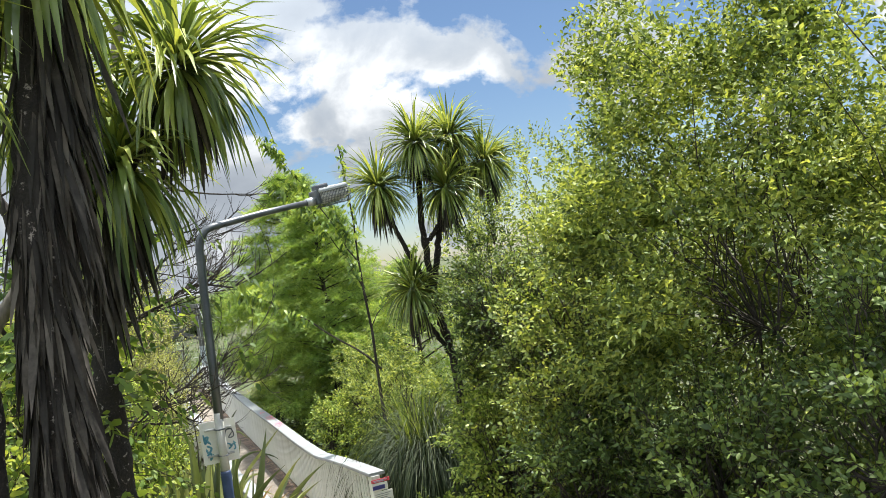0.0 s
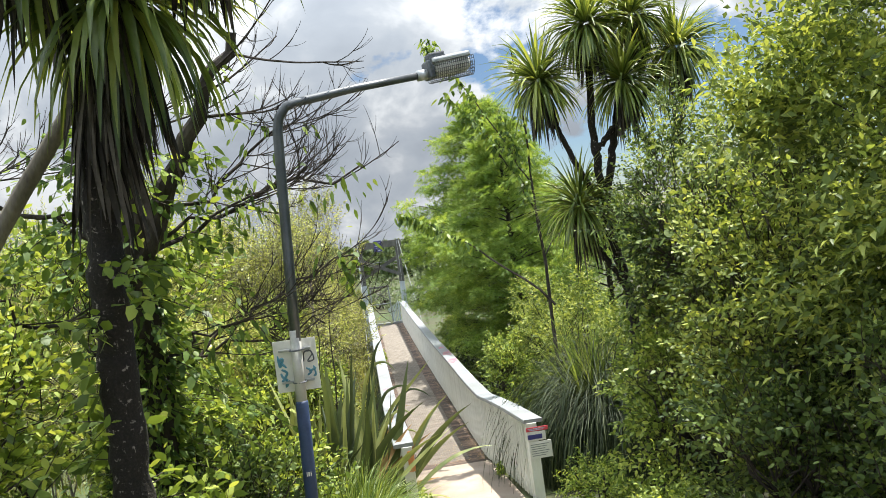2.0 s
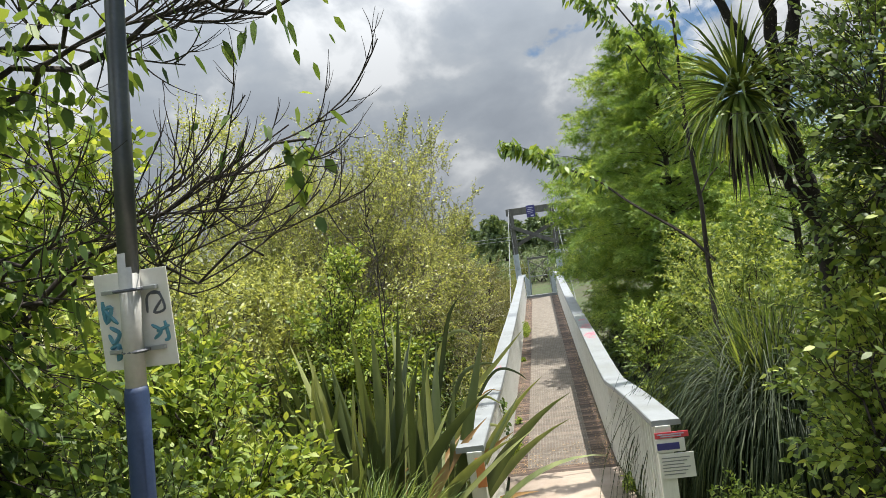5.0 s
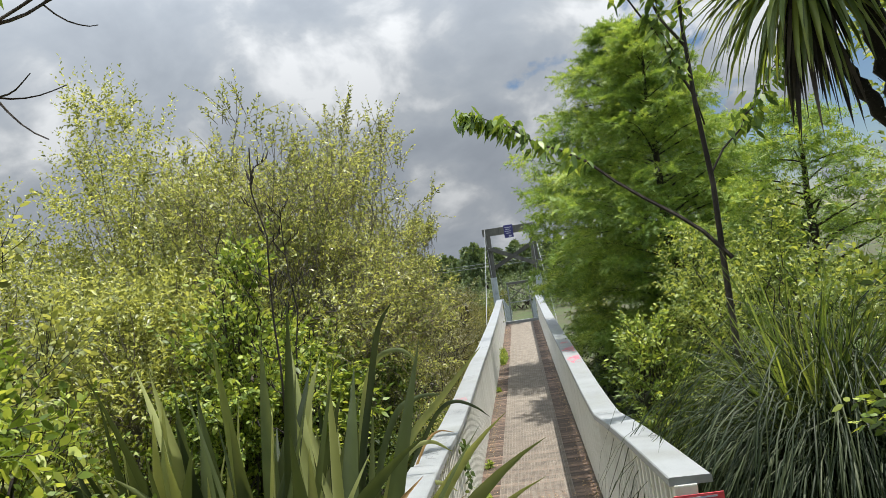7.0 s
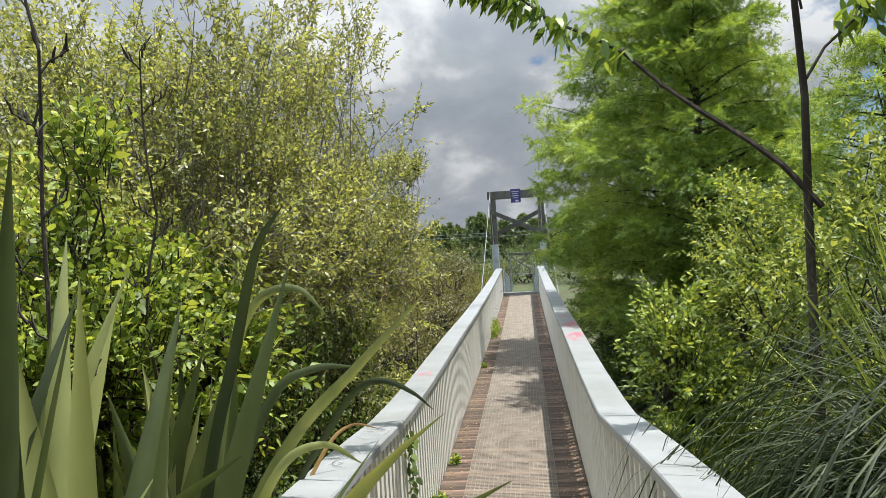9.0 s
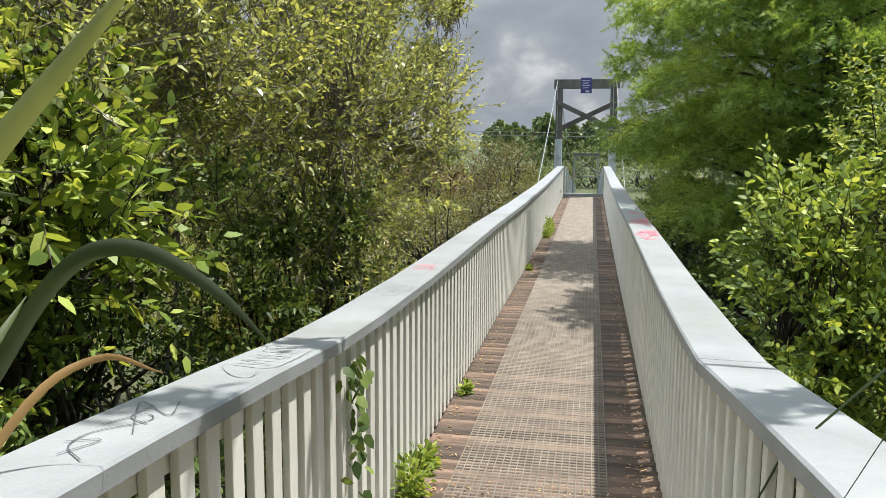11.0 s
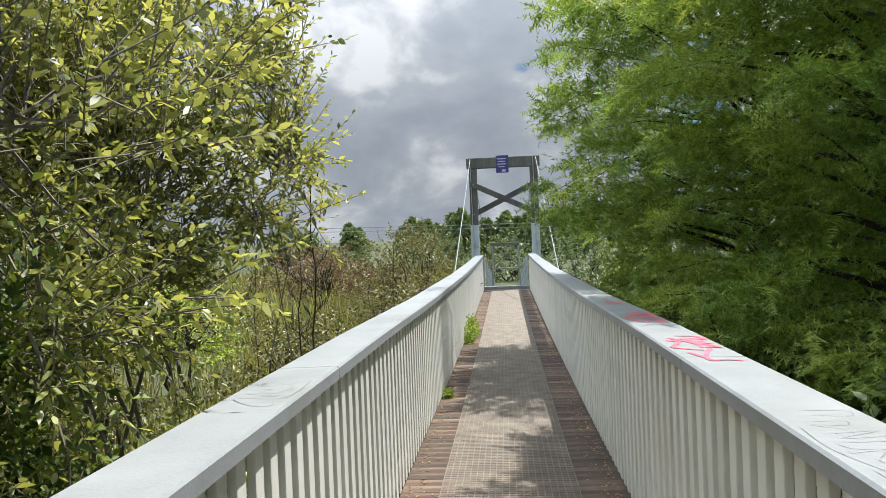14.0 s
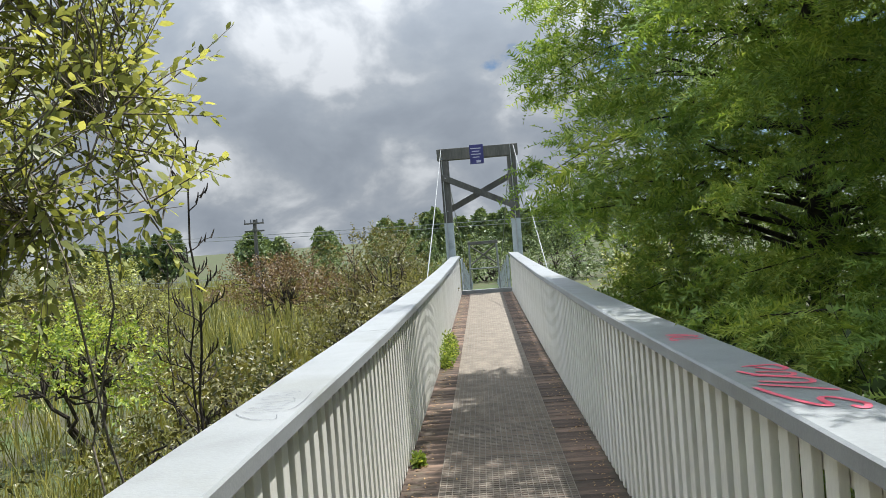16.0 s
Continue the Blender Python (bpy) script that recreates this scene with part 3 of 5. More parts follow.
def build_span():
    top, base = 1.10, deck_z(41.8)
    near = build_tower(TOWER, base, top, "weathered timber bridge tower with crossed braces and grey lower posts")
    # name plate hung from the crossbeam
    plate = thing("name_plate", (MID + 0.0, TOWER - 0.16, top - 0.2), "dark blue name plate hung from the tower crossbeam", "sign")
    face = part("plate", boxed((0.40, 0.012, 0.56), 0.004, Matrix.Translation((MID, TOWER - 0.163, top - 0.23))), SIGNBLUE, plate)
    for k, w in enumerate((0.30, 0.22, 0.28, 0.20)):
        part("text_line", boxed((w, 0.003, 0.03), 0, Matrix.Translation((MID - 0.02, TOWER - 0.172, top - 0.06 - 0.085 * k))), SIGNBAR, face)
    part("symbol", boxed((0.13, 0.003, 0.07), 0, Matrix.Translation((MID + 0.05, TOWER - 0.172, top - 0.44))), SIGNBAR, face)
    # white sill beam where the planks meet the span
    ob = part("sill_beam", boxed((1.66, 0.16, 0.16), 0.01, Matrix.Translation((MID, 41.95, base + 0.03))), PAINT, bridge)
    span = thing("suspension_span", (MID, 65, base), "suspended deck hung on cables with wire mesh sides", "footbridge")
    bm = bmesh.new()
    for a in np.arange(42.1, 70, 0.16):
        z = base - 0.05 - 0.10 * (a - 42)
        box(bm, (1.3, 0.15, 0.05), Matrix.Translation((MID, a + 0.08, z)))
    tagged(part("deck", bm, BOARD, span), kind="stuff")
    for s in (-1, 1):
        bm = bmesh.new()
        tube(bm, sagging((MID + s * 0.98, TOWER, top), (MID + s * 0.98, 72, -4.0), 0.5, 20), [0.015] * 21, 6)
        part("main_cable", bm, CABLE, span)
        bm = bmesh.new()
        for h in (0.35, 0.7, 1.05):
            tube(bm, sagging((MID + s * 0.68, 42.2, base + h), (MID + s * 0.68, 70, base + h - 2.8), 0.0, 16), [0.014] * 17, 5)
        part("side_wire", bm, CABLE, span)
        post = bpy.data.meshes.new("hanger")
        boxed((0.05, 0.05, 1.15), 0.004).to_mesh(post)
        post.materials.append(GREYPAINT)
        for y in np.arange(43.0, 70, 2.4):
            z = base - 0.10 * (y - 42)
            piece("hanger", post, span, (MID + s * 0.68, y, z + 0.55))
        part("side_panel", boxed((0.03, 1.5, 1.0), 0.004, Matrix.Translation((MID + s * 0.70, 43.1, base + 0.5))), GREYPAINT, span, "pale blue-grey panel")
        # backstays down to the near bank
        bm = bmesh.new()
        tube(bm, sagging((MID + 0.02 + s * 1.05, TOWER - 0.1, top - 0.02), (MID + s * 1.22, 28.7, -4.3), 0.1, 10), [0.012] * 11, 6)
        part("backstay", bm, CABLE, span, "thin white backstay cable")
    # gate frame standing across the span
    gy, gz = 53.0, -3.35
    low = -4.35
    gate = thing("metal_gate", (MID, gy, gz), "white tubular gate frame with dark crossed braces across the span", "gate")
    for x in (-0.62, 0.62):
        bm = bmesh.new()
        tube(bm, [(MID + x * 1.05, gy, low), (MID + x * 0.93, gy, gz + 1.62)], [0.04, 0.04], 8)
        part("post", bm, CABLE, gate)
    part("head_beam", boxed((1.3, 0.1, 0.13), 0.01, Matrix.Translation((MID, gy, gz + 1.52))), TIMBER, gate)
    bm = bmesh.new()
    tube(bm, [(MID - 0.6, gy - 0.05, gz + 0.42), (MID + 0.6, gy - 0.05, gz + 0.42)], [0.03, 0.03], 8)
    part("rail", bm, CABLE, gate)
    for s in (-1, 1):
        bm = bmesh.new()
        tube(bm, [(MID - s * 0.55, gy + 0.06, gz + 1.4), (MID + s * 0.55, gy + 0.06, gz + 0.6)], [0.035, 0.035], 6)
        part("brace", bm, TIMBER, gate)


build_span()

# ---- street lamp with the back of a notice ----


def build_lamp():
    px, py = 0.67, 7.85
    g = float(ground_z(px, py))
    lamp = thing("street_lamp", (px, py, g), "grey steel street lamp with a bent arm and blue-painted foot", "street lamp")
    bm = bmesh.new()
    tube(bm, [(px, py, 0.30), (px + 0.01, py, 0.9), (px + 0.02, py, 1.5), (px + 0.03, py, 1.93), (px + 0.05, py, 2.03), (px + 0.11, py, 2.11), (px + 0.20, py + 0.03, 2.14), (px + 0.7, py + 0.14, 2.22), (px + 1.26, py + 0.28, 2.29)],
         [0.042, 0.042, 0.041, 0.041, 0.040, 0.039, 0.037, 0.032, 0.030], 12)
    part("pole", bm, POLE, lamp, smooth=True)
    bm = bmesh.new()
    tube(bm, [(px, py, -0.15), (px, py, 0.42)], [0.043, 0.0425], 12)
    part("pale_band", bm, POLEPALE, lamp, "pale grey section", True)
    bm = bmesh.new()
    tube(bm, [(px, py, g - 0.1), (px, py, -0.12), (px, py, -0.10)], [0.051, 0.050, 0.045], 12)
    foot = part("foot_sleeve", bm, BLUEPAINT, lamp, "chipped dark blue paint", True)
    # scratched pale number on the blue paint
    for k, w in enumerate((0.006, 0.012, 0.006)):
        part("scratch", boxed((w, 0.004, 0.03), 0, Matrix.Translation((px - 0.012 + 0.015 * k, py - 0.051, -0.62))), SIGNWHITE, foot)
    # lantern: a dark gear box, a pale canopy and a drum cover in a wire cage
    m = Matrix.Translation((px + 1.43, py + 0.32, 2.315)) @ Matrix.Rotation(radians(12.6), 4, "Z") @ Matrix.Rotation(radians(-8), 4, "Y")
    part("canopy", boxed((0.36, 0.21, 0.05), 0.02, m @ Matrix.Translation((0.09, 0, 0.085))), STEEL, lamp, "pale weathered lamp canopy")
    part("gear_box", boxed((0.15, 0.12, 0.075), 0.015, m @ Matrix.Translation((-0.03, -0.03, 0.115))), DARKINK, lamp, "black control gear box")
    part("rear_cap", boxed((0.06, 0.17, 0.15), 0.015, m @ Matrix.Translation((-0.10, 0, 0.025))), POLE, lamp)
    bm = bmesh.new()
    drum = [m @ Vector((x, 0, 0.03)) for x in (-0.08, -0.05, 0.05, 0.15, 0.23, 0.27, 0.285)]
    tube(bm, drum, [0.05, 0.085, 0.09, 0.088, 0.08, 0.055, 0.02], 16)
    part("diffuser", bm, GLASS, lamp, "dull ribbed lamp cover", True)
    bm = bmesh.new()
    for k in range(22):
        x = -0.11 + 0.40 * k / 21
        tube(bm, [m @ Vector((x, 0.108 * math.cos(a), 0.065 - 0.15 * math.sin(a))) for a in np.linspace(0, math.pi, 9)], [0.0026] * 9, 3, False)
    for a in np.linspace(0.0, math.pi, 17):
        tube(bm, [m @ Vector((x, 0.109 * math.cos(a), 0.065 - 0.151 * math.sin(a))) for x in (-0.11, 0.29)], [0.0026] * 2, 3, False)
    for a in np.linspace(0.0, math.pi, 11):
        tube(bm, [m @ Vector((0.29, 0.109 * math.cos(a), 0.065 - 0.151 * math.sin(a))), m @ Vector((0.29, 0, 0.065))], [0.0026] * 2, 3, False)
    part("wire_cage", bm, DARKINK, lamp, "dark wire mesh cage")
    bm = bmesh.new()
    tube(bm, [(px + 1.22, py + 0.27, 2.284), (px + 1.33, py + 0.295, 2.30)], [0.045, 0.045], 12)
    part("collar", bm, STEEL, lamp, smooth=True)
    # the pole has sunk out of plumb
    lean = Matrix(((1, 0, 0.026, -0.02), (0, 1, 0.11, 0.0), (0, 0, 1.045, 0), (0, 0, 0, 1)))
    about = Matrix.Translation((0, 0, -0.08)) @ lean @ Matrix.Translation((0, 0, 0.08))
    for ob in lamp.children_recursive:
        ob.data.transform(about)
    # notice fixed behind the pole
    sign = thing("notice_board", (px - 0.01, py + 0.085, 0.17), "pale sheet-metal notice back with scribbles, clamped to a pole", "sign")
    turn = Matrix.Translation((px - 0.03, py + 0.09, 0.165)) @ Matrix.Rotation(radians(-4), 4, "Z")
    panel = part("panel", boxed((0.335, 0.006, 0.405), 0.002, turn), SIGNWHITE, sign)
    for dz in (0.125, -0.125):
        part("bracket", boxed((0.25, 0.025, 0.018), 0.003, turn @ Matrix.Translation((0, -0.016, dz))), STEEL, sign)
        bm = bmesh.new()
        ring = [Vector((px - 0.014 + 0.052 * math.cos(a), py + 0.027 + 0.052 * math.sin(a), 0.165 + dz)) for a in np.linspace(0, 2 * math.pi, 13)]
        tube(bm, ring, [0.007] * 13, 5, False)
        part("clamp", bm, DARKINK, sign)
    # scribbles on the sheet
    strokes = [[(-0.14, 0.09), (-0.13, 0.0), (-0.10, 0.06), (-0.13, 0.05), (-0.08, -0.01)], [(-0.12, -0.02), (-0.08, -0.05), (-0.11, -0.09), (-0.13, -0.05)], [(-0.13, -0.11), (-0.09, -0.10), (-0.10, -0.16), (-0.07, -0.11)]]
    for s in strokes:
        part("scribble", stroke([turn @ Vector((x, -0.0045, z)) for x, z in smooth_line(s, 4)], 0.010, 0.0015), TEALINK, panel)
    for s in [[(0.07, -0.03), (0.11, -0.06), (0.075, -0.09)], [(0.09, -0.06), (0.15, -0.04)], [(0.13, -0.02), (0.14, -0.09), (0.12, -0.1)]]:
        part("scribble", stroke([turn @ Vector((x, -0.0045, z)) for x, z in smooth_line(s, 4)], 0.008, 0.0015), TEALINK, panel)
    for s in [[(0.06, 0.02), (0.07, 0.09), (0.12, 0.10), (0.14, 0.03), (0.09, 0.02), (0.13, 0.07)], [(0.08, 0.1), (0.13, 0.1)]]:
        part("scribble", stroke([turn @ Vector((x, -0.0045, z)) for x, z in smooth_line(s, 4)], 0.006, 0.0015), DARKINK, panel)


def stroke(points, r, thick=None):
    bm = bmesh.new()
    tube(bm, points, [r * 0.6] + [r] * (len(points) - 2) + [r * 0.5], 5)
    return bm




# ---- marks on the handrail ----


def ribbon(points, width):
    """A flat painted stroke."""
    bm = bmesh.new()
    pts = [Vector(p) for p in points]
    rows = []
    for i, p in enumerate(pts):
        d = (pts[min(i + 1, len(pts) - 1)] - pts[max(i - 1, 0)])
        n = Vector((-d.y, d.x, 0)).normalized() * width / 2 * (0.7 if i in (0, len(pts) - 1) else 1.0)
        rows.append((bm.verts.new(p - n), bm.verts.new(p + n)))
    for a, b in zip(rows, rows[1:]):
        bm.faces.new((a[0], b[0], b[1], a[1]))
    bmesh.ops.recalc_face_normals(bm, faces=bm.faces)
    for f in bm.faces:
        if f.normal.z < 0:
            f.normal_flip()
    return bm


def smooth_line(pts, n=5):
    out = []
    p = [np.array(q, float) for q in pts]
    p = [2 * p[0] - p[1]] + p + [2 * p[-1] - p[-2]]
    for i in range(1, len(p) - 2):
        for k in range(n):
            t = k / n
            out.append(0.5 * (2 * p[i] + (p[i + 1] - p[i - 1]) * t + (2 * p[i - 1] - 5 * p[i] + 4 * p[i + 1] - p[i + 2]) * t * t + (3 * p[i] - p[i - 1] - 3 * p[i + 1] + p[i + 2]) * t ** 3))
    out.append(p[-2])
    return out


build_lamp()


def scrawl(side, y0, length, strokes, mat, width):
    """Strokes in cap coordinates: u along the rail towards the viewer, v across it from the inner edge."""
    for s in strokes:
        pts = []
        for u, v in smooth_line(s):
            y = y0 + length * (1 - u)
            pts.append((rail_x(side, y) + side * (0.02 + 0.22 * v), y, rail_z(y) + 0.003 - 0.004 * v))
        part("graffiti", ribbon(pts, width), mat, bridge)


LETTERS = [[(0.05, 0.75), (0.08, 0.2)], [(0.02, 0.35), (0.03, 0.9), (0.12, 0.85), (0.10, 0.4)], [(0.22, 0.15), (0.20, 0.65), (0.27, 0.6), (0.26, 0.2), (0.33, 0.5)],
           [(0.40, 0.2), (0.36, 0.8), (0.46, 0.3), (0.43, 0.85)], [(0.52, 0.15), (0.50, 0.9), (0.58, 0.8), (0.60, 0.3), (0.54, 0.15)], [(0.66, 0.05), (0.62, 0.5), (0.75, 0.3), (0.70, 0.9)],
           [(0.85, 0.9), (0.78, 0.75), (0.86, 0.5), (0.95, 0.55), (0.93, 0.15), (0.84, 0.1)], [(0.3, 0.05), (0.6, 0.02), (0.9, 0.25)]]
BLOCKY = [[(0.05, 0.8), (0.0, 0.3), (0.12, 0.5), (0.1, 0.85)], [(0.18, 0.2), (0.16, 0.8), (0.26, 0.75), (0.24, 0.35), (0.34, 0.2)], [(0.4, 0.85), (0.38, 0.2), (0.5, 0.3)], [(0.42, 0.5), (0.5, 0.65)],
          [(0.56, 0.2), (0.54, 0.85), (0.66, 0.2), (0.64, 0.85)], [(0.1, 0.05), (0.5, 0.02), (0.75, 0.15), (0.7, 0.9), (0.95, 0.5), (1.0, 0.15), (0.85, 0.2)]]
FAR_MARK = [[(0.02, 0.42), (0.0, 0.95)], [(0.0, 0.95), (0.10, 1.0), (0.14, 0.85), (0.05, 0.58)], [(0.17, 0.45), (0.22, 0.90), (0.29, 0.80), (0.24, 0.40), (0.13, 0.22)],
            [(0.24, 0.30), (0.36, 0.90), (0.45, 0.88), (0.44, 0.60), (0.38, 0.22)], [(0.45, 0.15), (0.53, 0.55), (0.62, 0.98)], [(0.50, 0.02), (0.66, 0.12), (0.84, 0.32), (0.87, 0.48), (0.76, 0.52), (0.74, 0.68), (0.86, 0.90), (0.93, 0.78), (0.88, 0.70)]]
NEAR_MARK = [[(0.0, 0.45), (0.04, 0.90), (0.18, 0.95), (0.10, 0.55), (0.26, 0.85), (0.14, 0.45), (0.36, 0.92), (0.22, 0.40), (0.48, 0.95), (0.50, 0.66)], [(0.10, 0.25), (0.36, 0.62), (0.50, 0.60)],
             [(0.20, 0.10), (0.28, 0.32), (0.44, 0.10), (0.50, 0.04), (0.56, 0.28), (0.60, 0.55)], [(0.55, 0.72), (0.70, 0.50), (0.88, 0.34), (0.95, 0.40), (0.93, 0.62), (0.96, 0.90)], [(0.68, 0.18), (0.86, 0.33)]]
scrawl(1, 21.1, 0.8, FAR_MARK, PINKRED, 0.020)
scrawl(1, 19.65, 0.85, NEAR_MARK, PINKRED, 0.021)
scrawl(1, 22.4, 0.5, BLOCKY[:3], PINKRED, 0.016)
scrawl(-1, 17.3, 0.5, BLOCKY[:4], PINKRED, 0.006)
scrawl(-1, 13.75, 0.55, [[(0.95, 0.2), (0.8, 0.6), (0.6, 0.65), (0.4, 0.3), (0.3, 0.5), (0.5, 0.75)], [(0.6, 0.2), (0.2, 0.75), (0.1, 0.8), (0.3, 0.2), (0.05, 0.4)], [(0.75, 0.75), (0.7, 0.4), (0.9, 0.55)], [(0.45, 0.25), (0.35, 0.6), (0.15, 0.6)]], INK, 0.004)
scrawl(-1, 14.6, 0.6, BLOCKY + LETTERS[:4], GREYINK, 0.006)
scrawl(-1, 16.5, 0.5, LETTERS[2:], DARKINK, 0.003)
scrawl(-1, 21.5, 0.5, BLOCKY, DARKINK, 0.0025)
scrawl(-1, 19.0, 0.5, BLOCKY[1:], GREYINK, 0.004)
scrawl(1, 18.1, 0.7, LETTERS[1:], GREYINK, 0.0025)
scrawl(1, 16.6, 0.5, BLOCKY[2:], GREYINK, 0.0025)

# ---- plants ----


def leaf_part(name, lots, mat, parent, label=""):
    v, f = joined(*lots) if isinstance(lots, list) else lots
    ob = link(name, raw_mesh(name, v, f, 3), mat, parent, label)
    return ob


def limb(bm, a, b, ra, rb, wobble=0.08, n=6, sides=7, rise=0.0):
    """A crooked tapering limb from a to b."""
    a, b = Vector(a), Vector(b)
    size = (b - a).length * wobble
    pts = []
    for i in range(n + 1):
        s = i / n
        j = Vector(rng.normal(size=3) * size) * (0.0 if i in (0, n) else 0.5)
        pts.append(a.lerp(b, s) + j + Vector((0, 0, rise * 4 * s * (1 - s))))
    tube(bm, pts, [ra + (rb - ra) * i / n for i in range(n + 1)], sides)
    return pts


def curl(bm, a, way, length, r0, r1, lift=0.5, n=7, sides=4):
    """A twig that bends smoothly as it grows."""
    p, d = Vector(a), Vector(way).normalized()
    turn = Vector((rng.normal() * 0.25, rng.normal() * 0.25, lift))
    pts = [p.copy()]
    for i in range(n):
        d = (d + turn / n + Vector(rng.normal(size=3) * 0.035)).normalized()
        p = p + d * (length / n)
        pts.append(p.copy())
    tube(bm, pts, [r0 + (r1 - r0) * i / n for i in range(n + 1)], sides, False)
    return pts


def twigs(foot, way, length, per, size, slim, sag=0.25, fine=False, open_out=0.85, flat=False):
    """Bending twigs with leaves set alternately along them: the leaves and the stems."""
    n = len(foot)
    way = unit(way)
    length = np.broadcast_to(length, n)[:, None]
    bend = rng.normal(size=(n, 3)) * 0.28 + np.array([0, 0, -sag])
    ref = rng.normal(size=(n, 3)) + np.array([0, 0, 1.2])

    def place(u):
        return foot + length * (way * u + bend * (0.5 * u * u))

    at, along = [], []
    for k in range(per):
        u = (k + 0.7) / per
        t = unit(way + bend * u)
        side = unit(np.cross(t, ref))
        other = np.cross(side, t)
        a = (math.pi if flat else 2.4) * k + rng.normal(size=(n, 1)) * 0.35
        at.append(place(u) + rng.normal(size=(n, 3)) * 0.004)
        along.append(t * (0.45 + 0.5 * u) + (side * np.cos(a) + other * np.sin(a)) * open_out * (1.1 - 0.4 * u))
    at, along = np.concatenate(at), np.concatenate(along)
    s = size * (0.65 + 0.6 * rng.random(len(at))) * np.repeat(1.12 - 0.4 * np.arange(per) / per, n)
    lot = leaves(at, along, s, s * slim, 0.16, rng.normal(size=at.shape) * 0.55 + np.array([0, 0, 1.0]), fine)
    rings = []
    side = unit(np.cross(way, ref))
    other = np.cross(side, way)
    for u, r in ((-0.25, 0.0045), (0.4, 0.0032), (1.0, 0.0012)):
        for k in range(3):
            a = 2 * math.pi * k / 3
            rings.append(place(u) + (side * math.cos(a) + other * math.sin(a)) * r)
    v = np.stack(rings, 1).reshape(-1, 3)
    tri = [q for i in (0, 3) for k in range(3) for q in ([i + k, i + (k + 1) % 3, i + 3 + (k + 1) % 3], [i + k, i + 3 + (k + 1) % 3, i + 3 + k])]
    f = (np.arange(n)[:, None, None] * 9 + np.array(tri)[None]).reshape(-1, 3)
    return lot, (v, f)


def bush(name, label, category, centre, radii, clumps, count, size, mat, bark=BARK, stems=5, lower=-0.5, spread=0.35, kind="", group="", outward=0.7, skin=0.5, slim=0.46, fine=False, thick=1.0, per=13, reach=4.2, sag=0.25, rise=0.35):
    """A shrub or small tree: stems from the ground, limbs to uneven clumps, and leafy twigs on them."""
    cx, cy, cz = centre
    g = float(ground_z(cx, cy))
    plant = thing(name, (cx, cy, g), label, category, group, kind)
    cc = envelope(clumps, centre, radii, lower, skin)
    bm = bmesh.new()
    root = Vector((cx, cy, g - 0.1))
    forks = []
    for k in range(stems):
        top = Vector(cc[rng.integers(0, len(cc))])
        fork = root.lerp(Vector((cx + (top.x - cx) * 0.6, cy + (top.y - cy) * 0.6, cz - 0.1 * radii[2])), 0.9)
        r0 = (0.02 + 0.018 * max(radii)) * thick
        foot = root + Vector((rng.normal() * 0.12 * radii[0], rng.normal() * 0.12 * radii[1], 0))
        limb(bm, foot, fork, r0, r0 * 0.55, 0.07, 6, 7)
        forks.append((fork, r0 * 0.5))
    for c in cc[:: max(1, len(cc) // 70)]:
        fork, r = min(forks, key=lambda q: (q[0] - Vector(c)).length)
        limb(bm, fork, c, r, 0.004, 0.10, 5, 4)
    tagged(part("stem", bm, bark, plant), kind="stuff")
    m = count // per
    at, r = scatter(cc, spread * np.mean(radii) * np.array([1, 1, 0.75]), m)
    away = unit(at - np.array([cx, cy, cz - 0.4 * radii[2]]))
    way = away * outward + r * 0.45 + rng.normal(size=at.shape) * 0.40 + np.array([0, 0, rise])
    lot, stem = twigs(at, way, size * reach * (0.6 + 0.8 * rng.random(m)), per, size, slim, sag, fine)
    tagged(leaf_part("crown", lot, mat, plant), kind="stuff")
    if fine:
        tagged(leaf_part("twig", stem, bark, plant), kind="stuff")
    return plant


def cordyline_head(centre, count, length, width, up=0.25, sag=1.0):
    """A round head of sword leaves, the lower ones hanging."""
    c = np.array(centre)
    d = unit(rng.normal(size=(count, 3)) + np.array([0, 0, up]))
    ln = length * (0.7 + 0.4 * rng.random(count))
    bend = sag * (0.35 + 1.0 * rng.random(count) + 0.6 * (d[:, 2] < 0.1))
    return blades(c + d * 0.05, d, ln, width * (0.8 + 0.4 * rng.random(count)), bend, 4)


def skirt(top, bottom, radius, count, length, width):
    """Dead leaves hanging thickly down a trunk."""
    t, b = np.array(top), np.array(bottom)
    s = rng.random((count, 1))
    a = rng.random((count, 1)) * 2 * math.pi
    ring = np.concatenate([np.cos(a), np.sin(a), np.zeros_like(a)], 1)
    base = t + (b - t) * s + ring * radius * (0.55 + 0.3 * rng.random((count, 1)))
    d = ring * 0.16 + np.array([0, 0, -1.0]) + rng.normal(size=(count, 3)) * 0.09
    return blades(base, d, length * (0.5 + 0.6 * rng.random(count)), width * (0.6 + 0.7 * rng.random(count)), 0.6, 3, 0.6)


